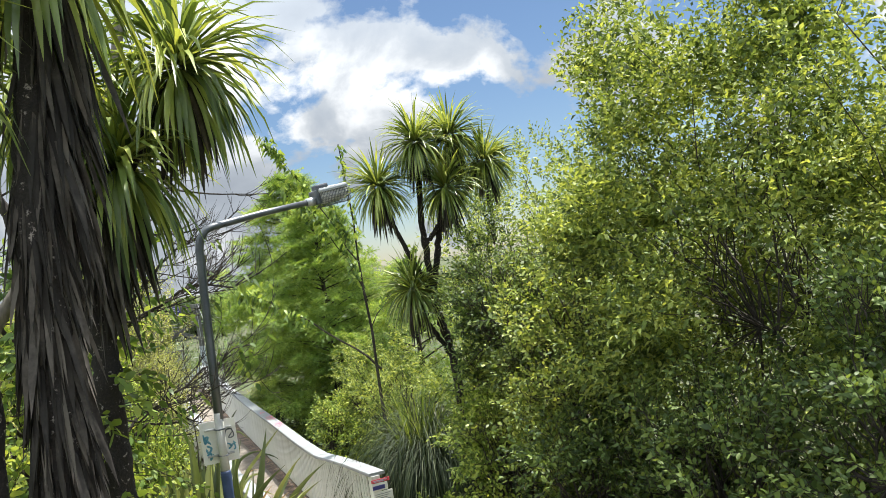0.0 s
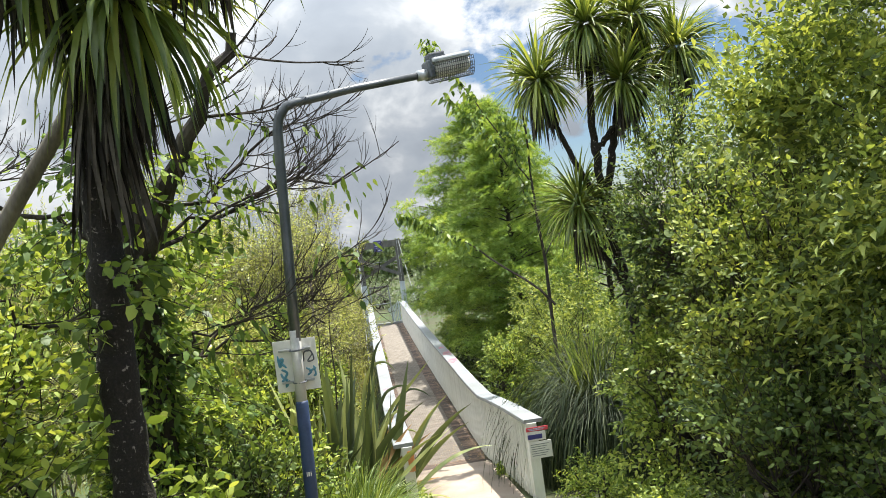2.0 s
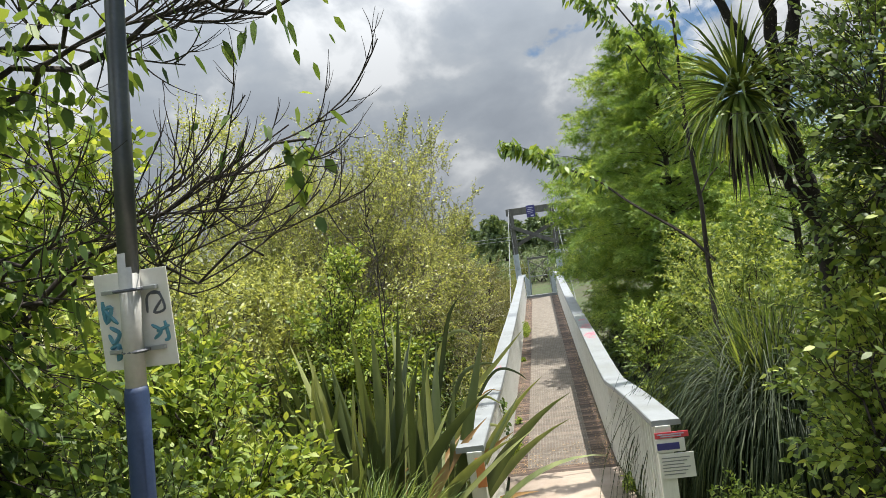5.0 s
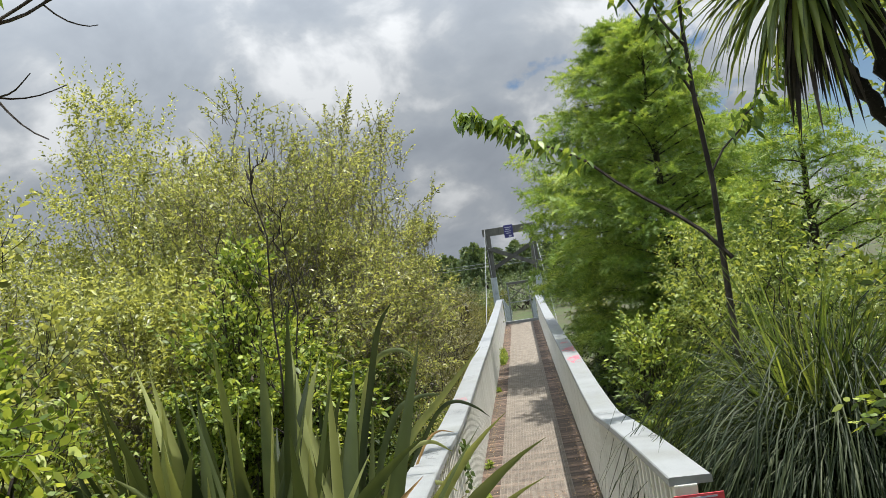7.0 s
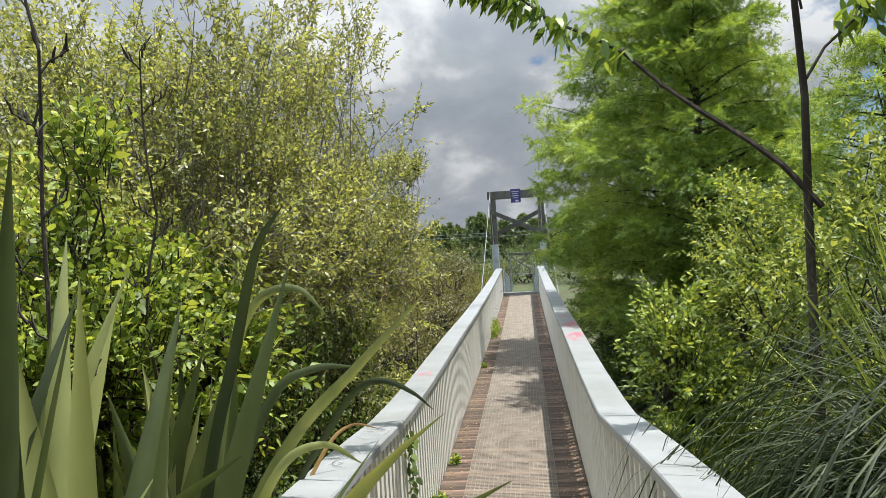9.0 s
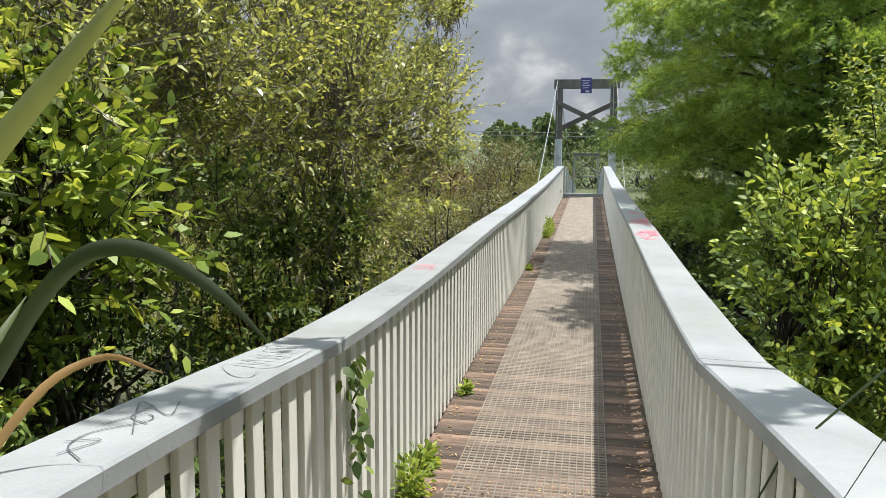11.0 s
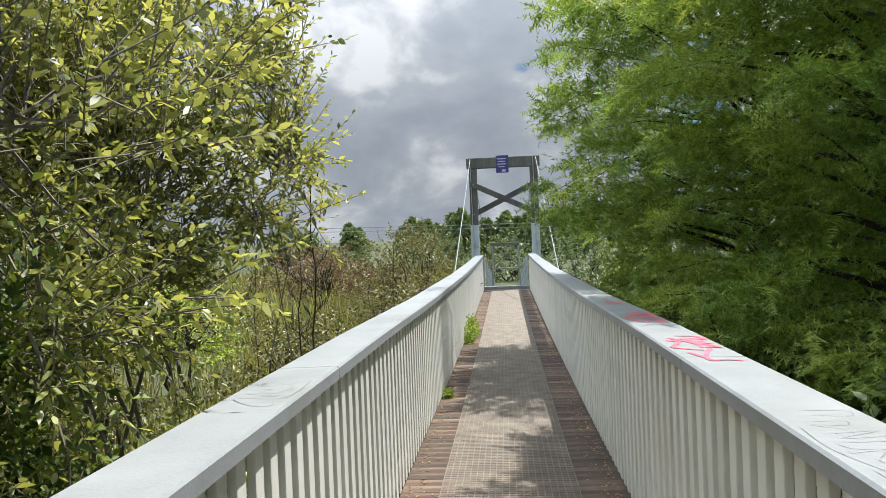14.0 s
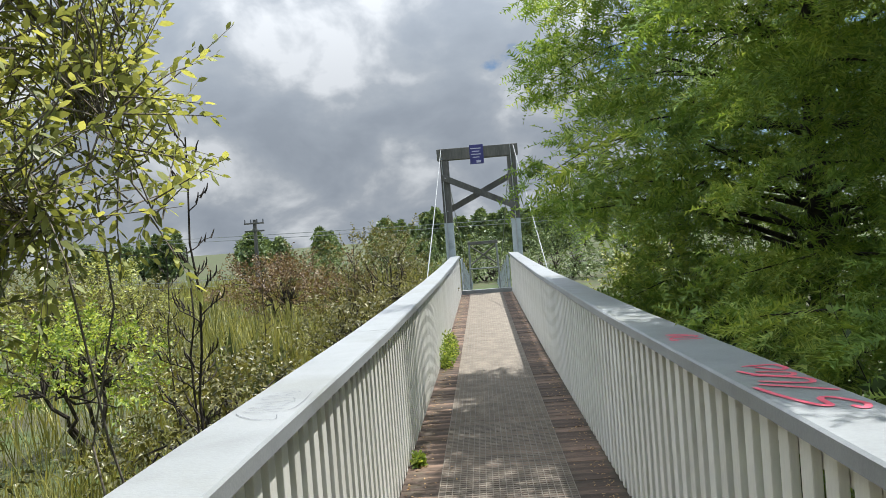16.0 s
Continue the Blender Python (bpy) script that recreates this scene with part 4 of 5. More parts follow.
def cabbage_tree(label, foot, trunks, heads, count, length, width, skirts=(), sag=1.0):
    plant = thing("cabbage_tree", foot, label, "cabbage tree", "cabbage trees")
    bm = bmesh.new()
    for pts, r0, r1 in trunks:
        fine = []
        for a, b in zip(pts, pts[1:]):
            a, b = Vector(a), Vector(b)
            for k in range(16):
                fine.append(a.lerp(b, k / 16) + Vector(rng.normal(size=3) * 0.008))
        fine.append(Vector(pts[-1]))
        n = len(fine)
        tube(bm, fine, [(r0 + (r1 - r0) * i / (n - 1)) * (1 + 0.05 * rng.normal()) for i in range(n)], 14)
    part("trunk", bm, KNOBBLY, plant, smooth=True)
    for h in heads:
        leaf_part("leaf_head", cordyline_head(h, count, length, width, 0.25, sag), LEAF_CORDY, plant)
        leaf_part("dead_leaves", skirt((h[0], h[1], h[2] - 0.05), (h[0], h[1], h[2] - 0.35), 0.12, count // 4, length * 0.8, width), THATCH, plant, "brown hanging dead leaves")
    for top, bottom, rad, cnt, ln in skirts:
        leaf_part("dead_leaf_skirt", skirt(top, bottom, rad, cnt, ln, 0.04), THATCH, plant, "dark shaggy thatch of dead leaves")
    return plant


def tussock(name, label, category, foot, count, length, width, mat, lean=0.5, bend=1.6, radius=0.25, group="", steps=6):
    x, y, z = foot
    plant = thing(name, foot, label, category, group)
    a = rng.random(count) * 2 * math.pi
    q = np.sqrt(rng.random(count)) * radius
    base = np.stack([x + np.cos(a) * q, y + np.sin(a) * q, np.full(count, z)], 1)
    tilt = lean * (0.15 + 0.85 * rng.random(count))
    d = np.stack([np.cos(a) * tilt, np.sin(a) * tilt, np.ones(count)], 1) + rng.normal(size=(count, 3)) * 0.12
    ln = length * (0.55 + 0.5 * rng.random(count))
    ob = leaf_part("tuft", blades(base, d, ln, width * (0.7 + 0.6 * rng.random(count)), bend * (0.5 + 0.8 * rng.random(count)), steps, 0.3), mat, plant)
    tagged(ob, kind="stuff")
    return plant


# shaggy cabbage tree close to the path, and its taller slim neighbour
cabbage_tree("cabbage tree with a thick dark trunk shaggy with dead leaves", (-0.42, 4.1, -1.3),
             [([(-0.42, 4.1, -1.5), (-0.39, 4.15, 0.4), (-0.32, 4.2, 2.2), (-0.16, 4.3, 3.6)], 0.13, 0.09), ([(-0.75, 4.2, -1.4), (-0.66, 4.2, 1.0), (-0.45, 4.25, 3.4)], 0.06, 0.05)],
             [(-0.16, 4.3, 3.5), (-0.95, 4.2, 3.0)], 190, 1.0, 0.045,
             [((-0.33, 4.2, 2.3), (-0.42, 4.1, -0.7), 0.12, 1300, 0.5), ((-0.16, 4.3, 3.3), (-0.26, 4.2, 2.2), 0.14, 300, 0.6)], 1.8)
cabbage_tree("slim cabbage tree with a dark knobbly trunk and drooping head", (-0.25, 6.4, -1.9),
             [([(-0.25, 6.4, -2.0), (-0.23, 6.4, 0.0), (-0.20, 6.4, 1.2), (-0.14, 6.4, 2.2), (-0.02, 6.4, 2.65)], 0.115, 0.085), ([(-0.16, 6.4, 2.2), (0.35, 6.35, 2.9), (0.6, 6.3, 3.3)], 0.06, 0.05)],
             [(0.08, 6.4, 2.62), (0.62, 6.3, 3.35), (-0.35, 6.3, 3.2)], 230, 0.95, 0.05,
             [((0.0, 6.4, 2.65), (-0.16, 6.4, 1.8), 0.14, 260, 0.7)], 2.0)
def leaning_tree():
    tree = thing("leaning_tree", (-2.6, 7.2, -1.8), "pale-barked thin tree leaning across cabbage trees", "tree")
    bm = bmesh.new()
    line = [Vector(p) for p in smooth_line([(-2.6, 7.2, -1.9), (-1.95, 7.2, -0.2), (-1.27, 7.2, 1.16), (-0.23, 7.2, 2.64), (0.2, 7.2, 3.7), (0.4, 7.2, 4.8)], 6)]
    tube(bm, line, [0.07 - 0.03 * i / (len(line) - 1) for i in range(len(line))], 9)
    part("trunk", bm, BARKGREY, tree, smooth=True)
    n = 500
    at = np.array([list(line[k]) for k in rng.integers(18, len(line), n)]) + rng.normal(size=(n, 3)) * [0.3, 0.3, 0.2]
    tagged(leaf_part("leaves", leaves(at, rng.normal(size=(n, 3)) + [0, 0, -0.6], 0.09, 0.035, 0.2), LEAF_VINE, tree), kind="stuff")


leaning_tree()

# many-headed cabbage tree on the east side
cabbage_tree("many-headed cabbage tree rising over the shrubs", (4.75, 11.7, -2.3),
             [([(4.75, 11.7, -2.4), (4.65, 11.65, 0.0), (4.45, 11.6, 1.0)], 0.075, 0.06),
              ([(4.45, 11.6, 1.0), (4.4, 11.5, 2.2), (4.43, 11.3, 3.3)], 0.055, 0.042), ([(4.45, 11.6, 1.0), (4.75, 11.5, 2.3), (5.1, 11.5, 3.4)], 0.055, 0.042),
              ([(4.45, 11.6, 1.0), (4.0, 11.5, 2.0), (3.8, 11.5, 2.75)], 0.04, 0.032), ([(4.75, 11.5, 2.0), (5.3, 11.6, 2.6), (5.65, 11.6, 3.0)], 0.045, 0.035), ([(4.65, 11.65, 0.0), (4.3, 11.6, 0.6), (4.12, 11.55, 1.05)], 0.04, 0.032), ([(4.4, 11.5, 1.8), (4.75, 11.4, 2.2), (4.8, 11.3, 2.6)], 0.04, 0.032)],
             [(4.43, 11.3, 3.4), (5.1, 11.5, 3.5), (3.78, 11.5, 2.8), (5.7, 11.6, 3.05), (4.12, 11.55, 1.15), (4.8, 11.3, 2.65)], 300, 0.74, 0.034, (), 1.2)

# vine-clad tree with a bare crown reaching over the lamp
def vine_tree():
    x, y = -0.65, 8.5
    g = float(ground_z(x, y))
    tree = thing("bare_branched_tree", (x, y, g), "dark vine-clad tree with bare twiggy branches", "tree")
    bm = bmesh.new()
    fork = Vector((-0.55, 8.4, 1.15))
    limb(bm, (x, y, g - 0.1), fork, 0.17, 0.13, 0.02, 8, 10)
    ends = []
    for b, r in (((0.45, 8.3, 2.9), 0.10), ((-1.2, 8.6, 3.4), 0.09), ((-0.45, 8.2, 3.6), 0.09), ((0.5, 8.6, 1.6), 0.020), ((0.8, 8.9, 2.2), 0.022), ((0.2, 8.2, 0.55), 0.018), ((1.35, 8.95, 1.75), 0.022), ((1.2, 9.0, 0.95), 0.018), ((0.85, 9.0, 0.36), 0.016), ((-2.0, 8.2, 1.9), 0.03), ((-1.7, 8.0, 1.0), 0.024)):
        pts = limb(bm, fork.lerp(Vector((x, y, g)), 0.0 if b[2] > 1.2 else 0.3), b, r, r * 0.4, 0.02 if r > 0.05 else 0.06, 10, 9, 0.07)
        ends.append((pts, r))
    for pts, r in ends:
        for k in range(10 if pts[-1].x > 0.7 else 5):
            p = pts[rng.integers(4, len(pts))]
            d = Vector((0.9 + rng.normal() * 0.5, rng.normal() * 0.5, 0.15 + rng.normal() * 0.35))
            sub = curl(bm, p, d, (0.45 if pts[-1].x > 0.7 else 0.7) + 0.5 * rng.random(), min(0.012, r * 0.3), 0.004, 0.1 + 0.5 * rng.random(), 10, 5)
            for j in range(5):
                k2 = rng.integers(2, len(sub) - 1)
                e = (sub[k2 + 1] - sub[k2]).normalized() + Vector(rng.normal(size=3) * 0.5)
                tw = curl(bm, sub[k2], e, 0.25 + 0.25 * rng.random(), 0.005, 0.0016, 0.9)
                for i in range(2):
                    curl(bm, tw[3], e + Vector(rng.normal(size=3) * 0.6), 0.12 + 0.1 * rng.random(), 0.003, 0.0013, 0.8, 5, 3)
    part("trunk", bm, BARK, tree)
    # vines up the trunk and a few leaves left on the twigs
    n = 2400
    s = rng.random((n, 1))
    base = np.array([x, y, g]) * (1 - s) + np.array(list(fork)) * s
    off = unit(rng.normal(size=(n, 3)) * [1, 1, 0.3])
    at = base + off * (0.13 + 0.26 * rng.random((n, 1)) ** 2 * (0.55 + 0.45 * np.sin(s * 23 + off[:, :1] * 3)))
    vines = leaf_part("vines", leaves(at, off + [0, 0, -0.5] + rng.normal(size=(n, 3)) * 0.4, 0.085 * (0.6 + rng.random(n)), 0.055, 0.2), LEAF_VINE, tree, "glossy climbing vine leaves")
    tagged(vines, kind="stuff")
    # leafy vine stems hanging off the trunk
    m = 190
    s = rng.random((m, 1))
    off = unit(rng.normal(size=(m, 3)) * [1, 1, 0.1])
    base = np.array([x, y - 0.1, g + 0.7]) * (1 - s) + np.array([-0.55, 8.35, 2.3]) * s + off * (0.15 + 0.45 * rng.random((m, 1)))
    lot, stem = twigs(base, off + np.array([0, 0, -0.35]), 0.30 + 0.35 * rng.random(m), 10, 0.105, 0.56, 0.5, True)
    tagged(leaf_part("hanging_vines", lot, LEAF_VINE, tree, "broad bright vine leaves"), kind="stuff")
    tagged(leaf_part("vine_stem", stem, BARK, tree), kind="stuff")
    at = np.array([1.12, 8.95, 0.80]) + rng.normal(size=(34, 3)) * [0.06, 0.06, 0.10]
    droop = leaf_part("wilted_foliage", leaves(at, rng.normal(size=(34, 3)) * 0.5 + [0, 0, -1.0], 0.10, 0.06, 0.1, None, True), LEAF_VINE, tree, "drooping cluster of wilted leaves")
    tagged(droop, kind="stuff")
    cc = np.array([pts[rng.integers(2, len(pts))] for pts, r in ends for k in range(3)])
    at, r = scatter(cc, (0.45, 0.45, 0.3), 500)
    few = leaf_part("sparse_leaves", leaves(at, r + [0, 0, -0.8], 0.08 * (0.6 + rng.random(500)), 0.035, 0.3, None, True), LEAF_VINE, tree)
    tagged(few, kind="stuff")


vine_tree()


def trunk_vine(foot, top, count):
    """A climber spiralling up a trunk, its leaves turned to the light."""
    vine = thing("climbing_vine", foot, "bright green climbing vine on a dark trunk", "vine")
    s = np.sort(rng.random((count, 1)), 0)
    a = s * 14 + rng.normal(size=(count, 1)) * 0.5
    ring = np.concatenate([np.cos(a), np.sin(a), 0 * a], 1)
    at = np.array(foot) * (1 - s) + np.array(top) * s + ring * 0.12
    lot, stem = twigs(at, ring + [0, 0, 0.2], 0.12 + 0.2 * rng.random(count), 5, 0.10, 0.62, 0.5, True)
    tagged(leaf_part("leaves", lot, LEAF_BRIGHT, vine), kind="stuff")
    tagged(leaf_part("stem", stem, BARK, vine), kind="stuff")


trunk_vine((-0.24, 6.4, -1.9), (-0.19, 6.4, 1.5), 70)

# undergrowth on the west side of the approach
for c, rad, n, sz, mat, lab in (
        # leaf colour brightened for backlight on the sunlit and the vine-covered shrub
        ((-1.7, 6.3, 0.0), (1.1, 1.2, 1.4), 8000, 0.075, LEAF_BRIGHT, "dense shrub with glossy sunlit leaves"),
        ((-0.05, 6.85, -0.95), (0.32, 0.30, 0.42), 900, 0.095, LEAF_BRIGHT, "low bright green shrub with broad leaves"),
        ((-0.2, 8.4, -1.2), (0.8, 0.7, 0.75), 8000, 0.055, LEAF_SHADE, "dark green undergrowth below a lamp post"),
        ((-1.9, 9.6, 0.3), (1.5, 1.2, 1.5), 9000, 0.07, LEAF_BRIGHT, "dense leafy shrub covered with vines"),
        ((0.1, 9.9, -1.55), (0.55, 0.7, 0.62), 5000, 0.07, LEAF_BRIGHT, "bright green fern-like shrub"),
        ((-1.1, 11.2, -1.1), (0.9, 1.0, 1.0), 8000, 0.07, LEAF_BRIGHT, "yellow-green shrub beside flax"),
        ((-3.4, 7.6, 0.9), (1.6, 1.8, 2.0), 10000, 0.09, LEAF_VINE, "tall leafy shrub in shade"),
        ((-2.6, 4.0, 0.8), (1.3, 1.3, 2.2), 9000, 0.09, LEAF_VINE, "tall leafy shrub beside cabbage trees"),
        ((-2.2, 12.6, -0.6), (1.3, 1.3, 1.3), 9000, 0.065, LEAF_WILLOW, "olive green shrub at the edge of a thicket")):
    bush("shrub", lab, "shrub", c, rad, 46, int(n * 0.85), sz * 1.35, mat, BARK, 4, -0.75, 0.24, fine=True)

# willow thicket west of the bridge
for c, rad, n, near in (((-0.7, 16.9, 0.0), (1.7, 1.7, 2.0), 22000, 1), ((-2.6, 17.8, 0.05), (1.8, 1.9, 2.5), 24000, 0), ((-4.6, 16.2, -0.2), (1.7, 2.0, 2.5), 20000, 0),
                        ((-0.15, 19.4, -0.3), (1.4, 1.5, 2.6), 17000, 1), ((-1.4, 14.9, -1.0), (1.1, 1.1, 1.7), 12000, 0), ((-0.45, 21.7, -0.6), (1.15, 1.1, 2.3), 21000, 1),
                        ((0.72, 22.0, -0.35), (0.42, 0.6, 1.3), 3600, 1), ((-2.2, 21.0, -0.9), (1.3, 1.3, 2.2), 14000, 0), ((-7.0, 18.5, -0.4), (2.2, 2.4, 2.8), 16000, 0)):
    bush("willow", "olive-green multi-stemmed willow with small narrow leaves", "willow tree", c, rad, 130 if n > 5000 else 26, int(n * 1.6), 0.064 if near else 0.078, LEAF_WILLOW, BARKGREY, 7 if n > 5000 else 2, -0.95, 0.19, group="willow thicket", outward=0.6, skin=0.35, slim=0.40, fine=bool(near), thick=0.30 if n > 5000 else 0.16, per=15, reach=5.6, sag=0.15, rise=0.45)

# dark growth below the willows and along the bridge foot, shade coloured into LEAF_SHADE
for c, rad, n, sz, mat, lab in (
        ((-0.05, 14.3, -1.05), (0.62, 0.75, 1.1), 13000, 0.066, LEAF_BRIGHT, "yellow-green vine-hung shrub above the handrail"),
        ((-0.1, 13.9, -2.3), (0.75, 0.9, 1.3), 15000, 0.06, LEAF_BRIGHT, "yellow-green shrub crowding the bridge end"),
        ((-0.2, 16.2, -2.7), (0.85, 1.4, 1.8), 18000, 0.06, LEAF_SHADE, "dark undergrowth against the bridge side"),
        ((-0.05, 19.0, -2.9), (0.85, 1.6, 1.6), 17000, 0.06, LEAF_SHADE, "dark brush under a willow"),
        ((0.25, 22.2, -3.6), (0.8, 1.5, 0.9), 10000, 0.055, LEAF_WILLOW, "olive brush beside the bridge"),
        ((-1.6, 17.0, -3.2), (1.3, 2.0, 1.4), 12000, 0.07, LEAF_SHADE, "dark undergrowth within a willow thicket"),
        ((-0.2, 15.7, -1.5), (0.55, 0.7, 0.85), 4200, 0.10, LEAF_BRIGHT, "yellow-green broad-leaved shrub beside the handrail"),
        ((-1.8, 13.4, -2.2), (1.3, 1.2, 1.4), 12000, 0.065, LEAF_BRIGHT, "yellow-green undergrowth before willows")):
    bush("shrub", lab, "shrub", c, rad, 50, int(n * 0.6), sz * (1.2 if c[1] < 17 else 1.3), mat, BARK, 4, -0.9, 0.24, fine=c[1] < 17)

# shrubs shutting in the approach on the east
for c, rad, n, sz, mat, lab in (
        ((6.2, 6.6, 1.0), (1.9, 2.0, 3.5), 125000, 0.070, LEAF_HEDGE, "tall dense evergreen with small bright leaves"),
        ((5.0, 8.6, -0.1), (1.0, 1.2, 1.9), 24000, 0.064, LEAF_HEDGE, "dense mixed evergreen shrub"),
        ((5.75, 10.0, 0.0), (1.1, 1.1, 1.7), 19000, 0.06, LEAF_BRIGHT, "tall yellow-green shrub behind pampas grass"),
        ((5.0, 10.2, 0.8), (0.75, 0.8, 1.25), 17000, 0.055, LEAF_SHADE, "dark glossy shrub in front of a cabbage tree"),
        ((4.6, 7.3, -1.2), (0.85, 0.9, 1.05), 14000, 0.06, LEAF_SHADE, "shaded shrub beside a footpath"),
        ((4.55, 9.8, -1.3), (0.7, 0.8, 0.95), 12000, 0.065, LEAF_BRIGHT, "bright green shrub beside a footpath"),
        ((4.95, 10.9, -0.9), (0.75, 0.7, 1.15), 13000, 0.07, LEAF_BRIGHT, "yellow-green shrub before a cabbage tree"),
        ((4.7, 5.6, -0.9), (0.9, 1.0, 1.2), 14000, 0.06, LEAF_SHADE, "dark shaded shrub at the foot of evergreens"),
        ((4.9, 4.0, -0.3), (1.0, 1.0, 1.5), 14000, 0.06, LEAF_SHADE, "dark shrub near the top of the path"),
        ((7.8, 9.0, 0.8), (2.0, 2.0, 3.0), 18000, 0.07, LEAF_HEDGE, "dark evergreen in the thicket"),
        ((6.4, 13.2, -0.2), (1.4, 1.5, 1.9), 20000, 0.065, LEAF_HEDGE, "olive evergreen behind pampas grass"),
        ((6.0, 3.6, 1.5), (1.3, 1.4, 3.2), 44000, 0.06, LEAF_HEDGE, "tall evergreen close to a footpath"),
        ((3.75, 8.2, -1.85), (0.4, 0.8, 0.32), 5000, 0.05, LEAF_BRIGHT, "low ground cover beside a path"),
        ((3.65, 10.6, -2.25), (0.35, 0.9, 0.32), 4500, 0.05, LEAF_BRIGHT, "low weeds beside the bridge end"),
        ((3.98, 17.8, -2.15), (0.38, 0.8, 0.8), 9000, 0.066, LEAF_BRIGHT, "bright bush hung with climbing vine below the handrail"),
        ((9.2, 17.5, 1.0), (2.4, 2.6, 3.2), 20000, 0.09, LEAF_HEDGE, "broad evergreen tree in the thicket"),
        ((8.6, 13.0, 0.6), (2.0, 2.0, 3.0), 16000, 0.08, LEAF_HEDGE, "dense evergreen tree behind shrubs"),
        ((5.3, 17.2, -1.6), (1.0, 1.3, 1.6), 18000, 0.065, LEAF_HEDGE, "olive shrub beside the bridge"),
        ((5.35, 19.5, -1.6), (0.85, 1.0, 1.35), 15000, 0.06, LEAF_HEDGE, "olive shrub with pale glossy leaves beside the rail"),
        # undergrowth below rail and cypress carries its shade in the leaf colour
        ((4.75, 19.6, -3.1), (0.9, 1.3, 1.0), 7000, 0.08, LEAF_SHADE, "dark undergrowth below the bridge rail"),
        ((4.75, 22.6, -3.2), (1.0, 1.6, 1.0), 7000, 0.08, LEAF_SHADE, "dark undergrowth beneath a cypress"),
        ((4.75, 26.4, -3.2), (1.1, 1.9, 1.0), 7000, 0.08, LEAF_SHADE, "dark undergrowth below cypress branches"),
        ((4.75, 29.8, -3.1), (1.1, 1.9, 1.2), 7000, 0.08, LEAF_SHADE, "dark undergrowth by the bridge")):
    tall = rad[2] > 3.1
    bush("shrub", lab, "shrub", c, rad, 240 if tall else 70, int(n * 0.6), sz * 1.3, mat, BARK, 4, -0.97, 0.14 if tall else 0.21, skin=0.5, thick=0.22 if tall else 0.6, reach=5.5 if tall else 4.2, fine=c[0] < 5.2 and rad[2] > 0.5)


def cypress(centre, top, radius, base, boughs, side_twigs, sprays, pairs, needle, label, belly=0.45, skirt_width=0.8):
    """A feathery conifer: tiers of boughs off a straight trunk, flat side twigs on them, and sprays of paired needles."""
    x, y = centre
    g = float(ground_z(x, y))
    tree = thing("swamp_cypress", (x, y, g), label, "cypress tree", "swamp cypresses")
    bm = bmesh.new()
    limb(bm, (x, y, g - 0.1), (x, y, top), 0.15, 0.02, 0.006, 12, 10)
    part("trunk", bm, BARK, tree)
    bm = bmesh.new()
    zz = np.array([0, 0, 1.0])
    foot, way, size = [], [], []
    for k in range(boughs):
        s = (k + rng.random()) / boughs
        z = base + (top - base) * s
        shape = skirt_width + (1 - skirt_width) * s / belly if s < belly else ((1 - s) / (1 - belly)) ** 0.75
        a = k * 2.399 + rng.normal() * 0.25
        r = radius * shape * (0.74 + 0.30 * rng.random()) + 0.10
        d = np.array([math.cos(a), math.sin(a), 0.0])
        across = np.array([-d[1], d[0], 0])
        slope, sag = 0.16 + 0.40 * rng.random() + 0.6 * max(0, s - 0.6), 0.12 + 0.22 * rng.random()
        p0 = np.array([x, y, z - 0.15 * r])

        def spine(u):
            return p0 + d * r * u + zz * (slope * r * u - sag * r * u ** 3)

        tube(bm, [Vector(spine(u)) for u in (0.0, 0.25, 0.5, 0.75, 0.97)], [0.034 * (1 - s) + 0.009, 0.024 * (1 - s) + 0.008, 0.013, 0.008, 0.003], 5, False)
        m = max(6, int(side_twigs * (0.35 + 0.65 * r / radius)))
        tilt = rng.normal() * 0.16
        for i in range(m):
            u = 0.12 + 0.90 * ((i + rng.random()) / m) ** 0.8
            hand = 1 if i % 2 else -1
            ln = (0.40 * r * (1.05 - u) + 0.22) * (0.7 + 0.6 * rng.random())
            foot.append(spine(u) + rng.normal(size=3) * 0.02)
            way.append((across * hand * 0.8 + d * 0.62 + zz * (tilt * hand + rng.normal() * 0.14)) * 1.0)
            size.append(ln)
    tagged(part("bough", bm, BARK, tree), kind="stuff")
    foot, way, size = np.array(foot), unit(np.array(way)), np.array(size)
    # sprays alternate along each side twig and hang a little at their tips
    n = len(foot)
    at, along = [], []
    for k in range(sprays):
        u = (k + rng.random((n, 1))) / sprays
        t = unit(way + zz * (-0.25 * u))
        out = np.cross(t, zz) * (1 if k % 2 else -1)
        at.append(foot + way * size[:, None] * u - zz * (0.12 * u ** 2 * size[:, None]))
        along.append(t * 0.75 + out * 0.75 * (1.1 - 0.7 * u) + rng.normal(size=(n, 3)) * [0.38, 0.38, 0.5] + zz * 0.10)
    at, along = np.concatenate(at), unit(np.concatenate(along))
    n = len(at)
    ln = needle * 4.2 * (0.65 + 0.7 * rng.random((n, 1)))
    sd = unit(np.cross(along, zz + rng.normal(size=(n, 3)) * 0.55))
    v = []
    for i in range(pairs):
        u = (i + 0.5) / pairs
        p = at + along * ln * u - zz * (0.18 * u * u) * ln
        q = needle * (1.15 - 0.65 * u)
        for hand in (-1, 1):
            way = along * 0.7 + sd * hand + rng.normal(size=(n, 3)) * 0.38
            v.append(np.stack([p - along * needle * 0.12, p + along * needle * 0.20, p + way * q * (0.6 + 0.7 * rng.random((n, 1)))], 1))
    v = np.concatenate(v).reshape(-1, 3)
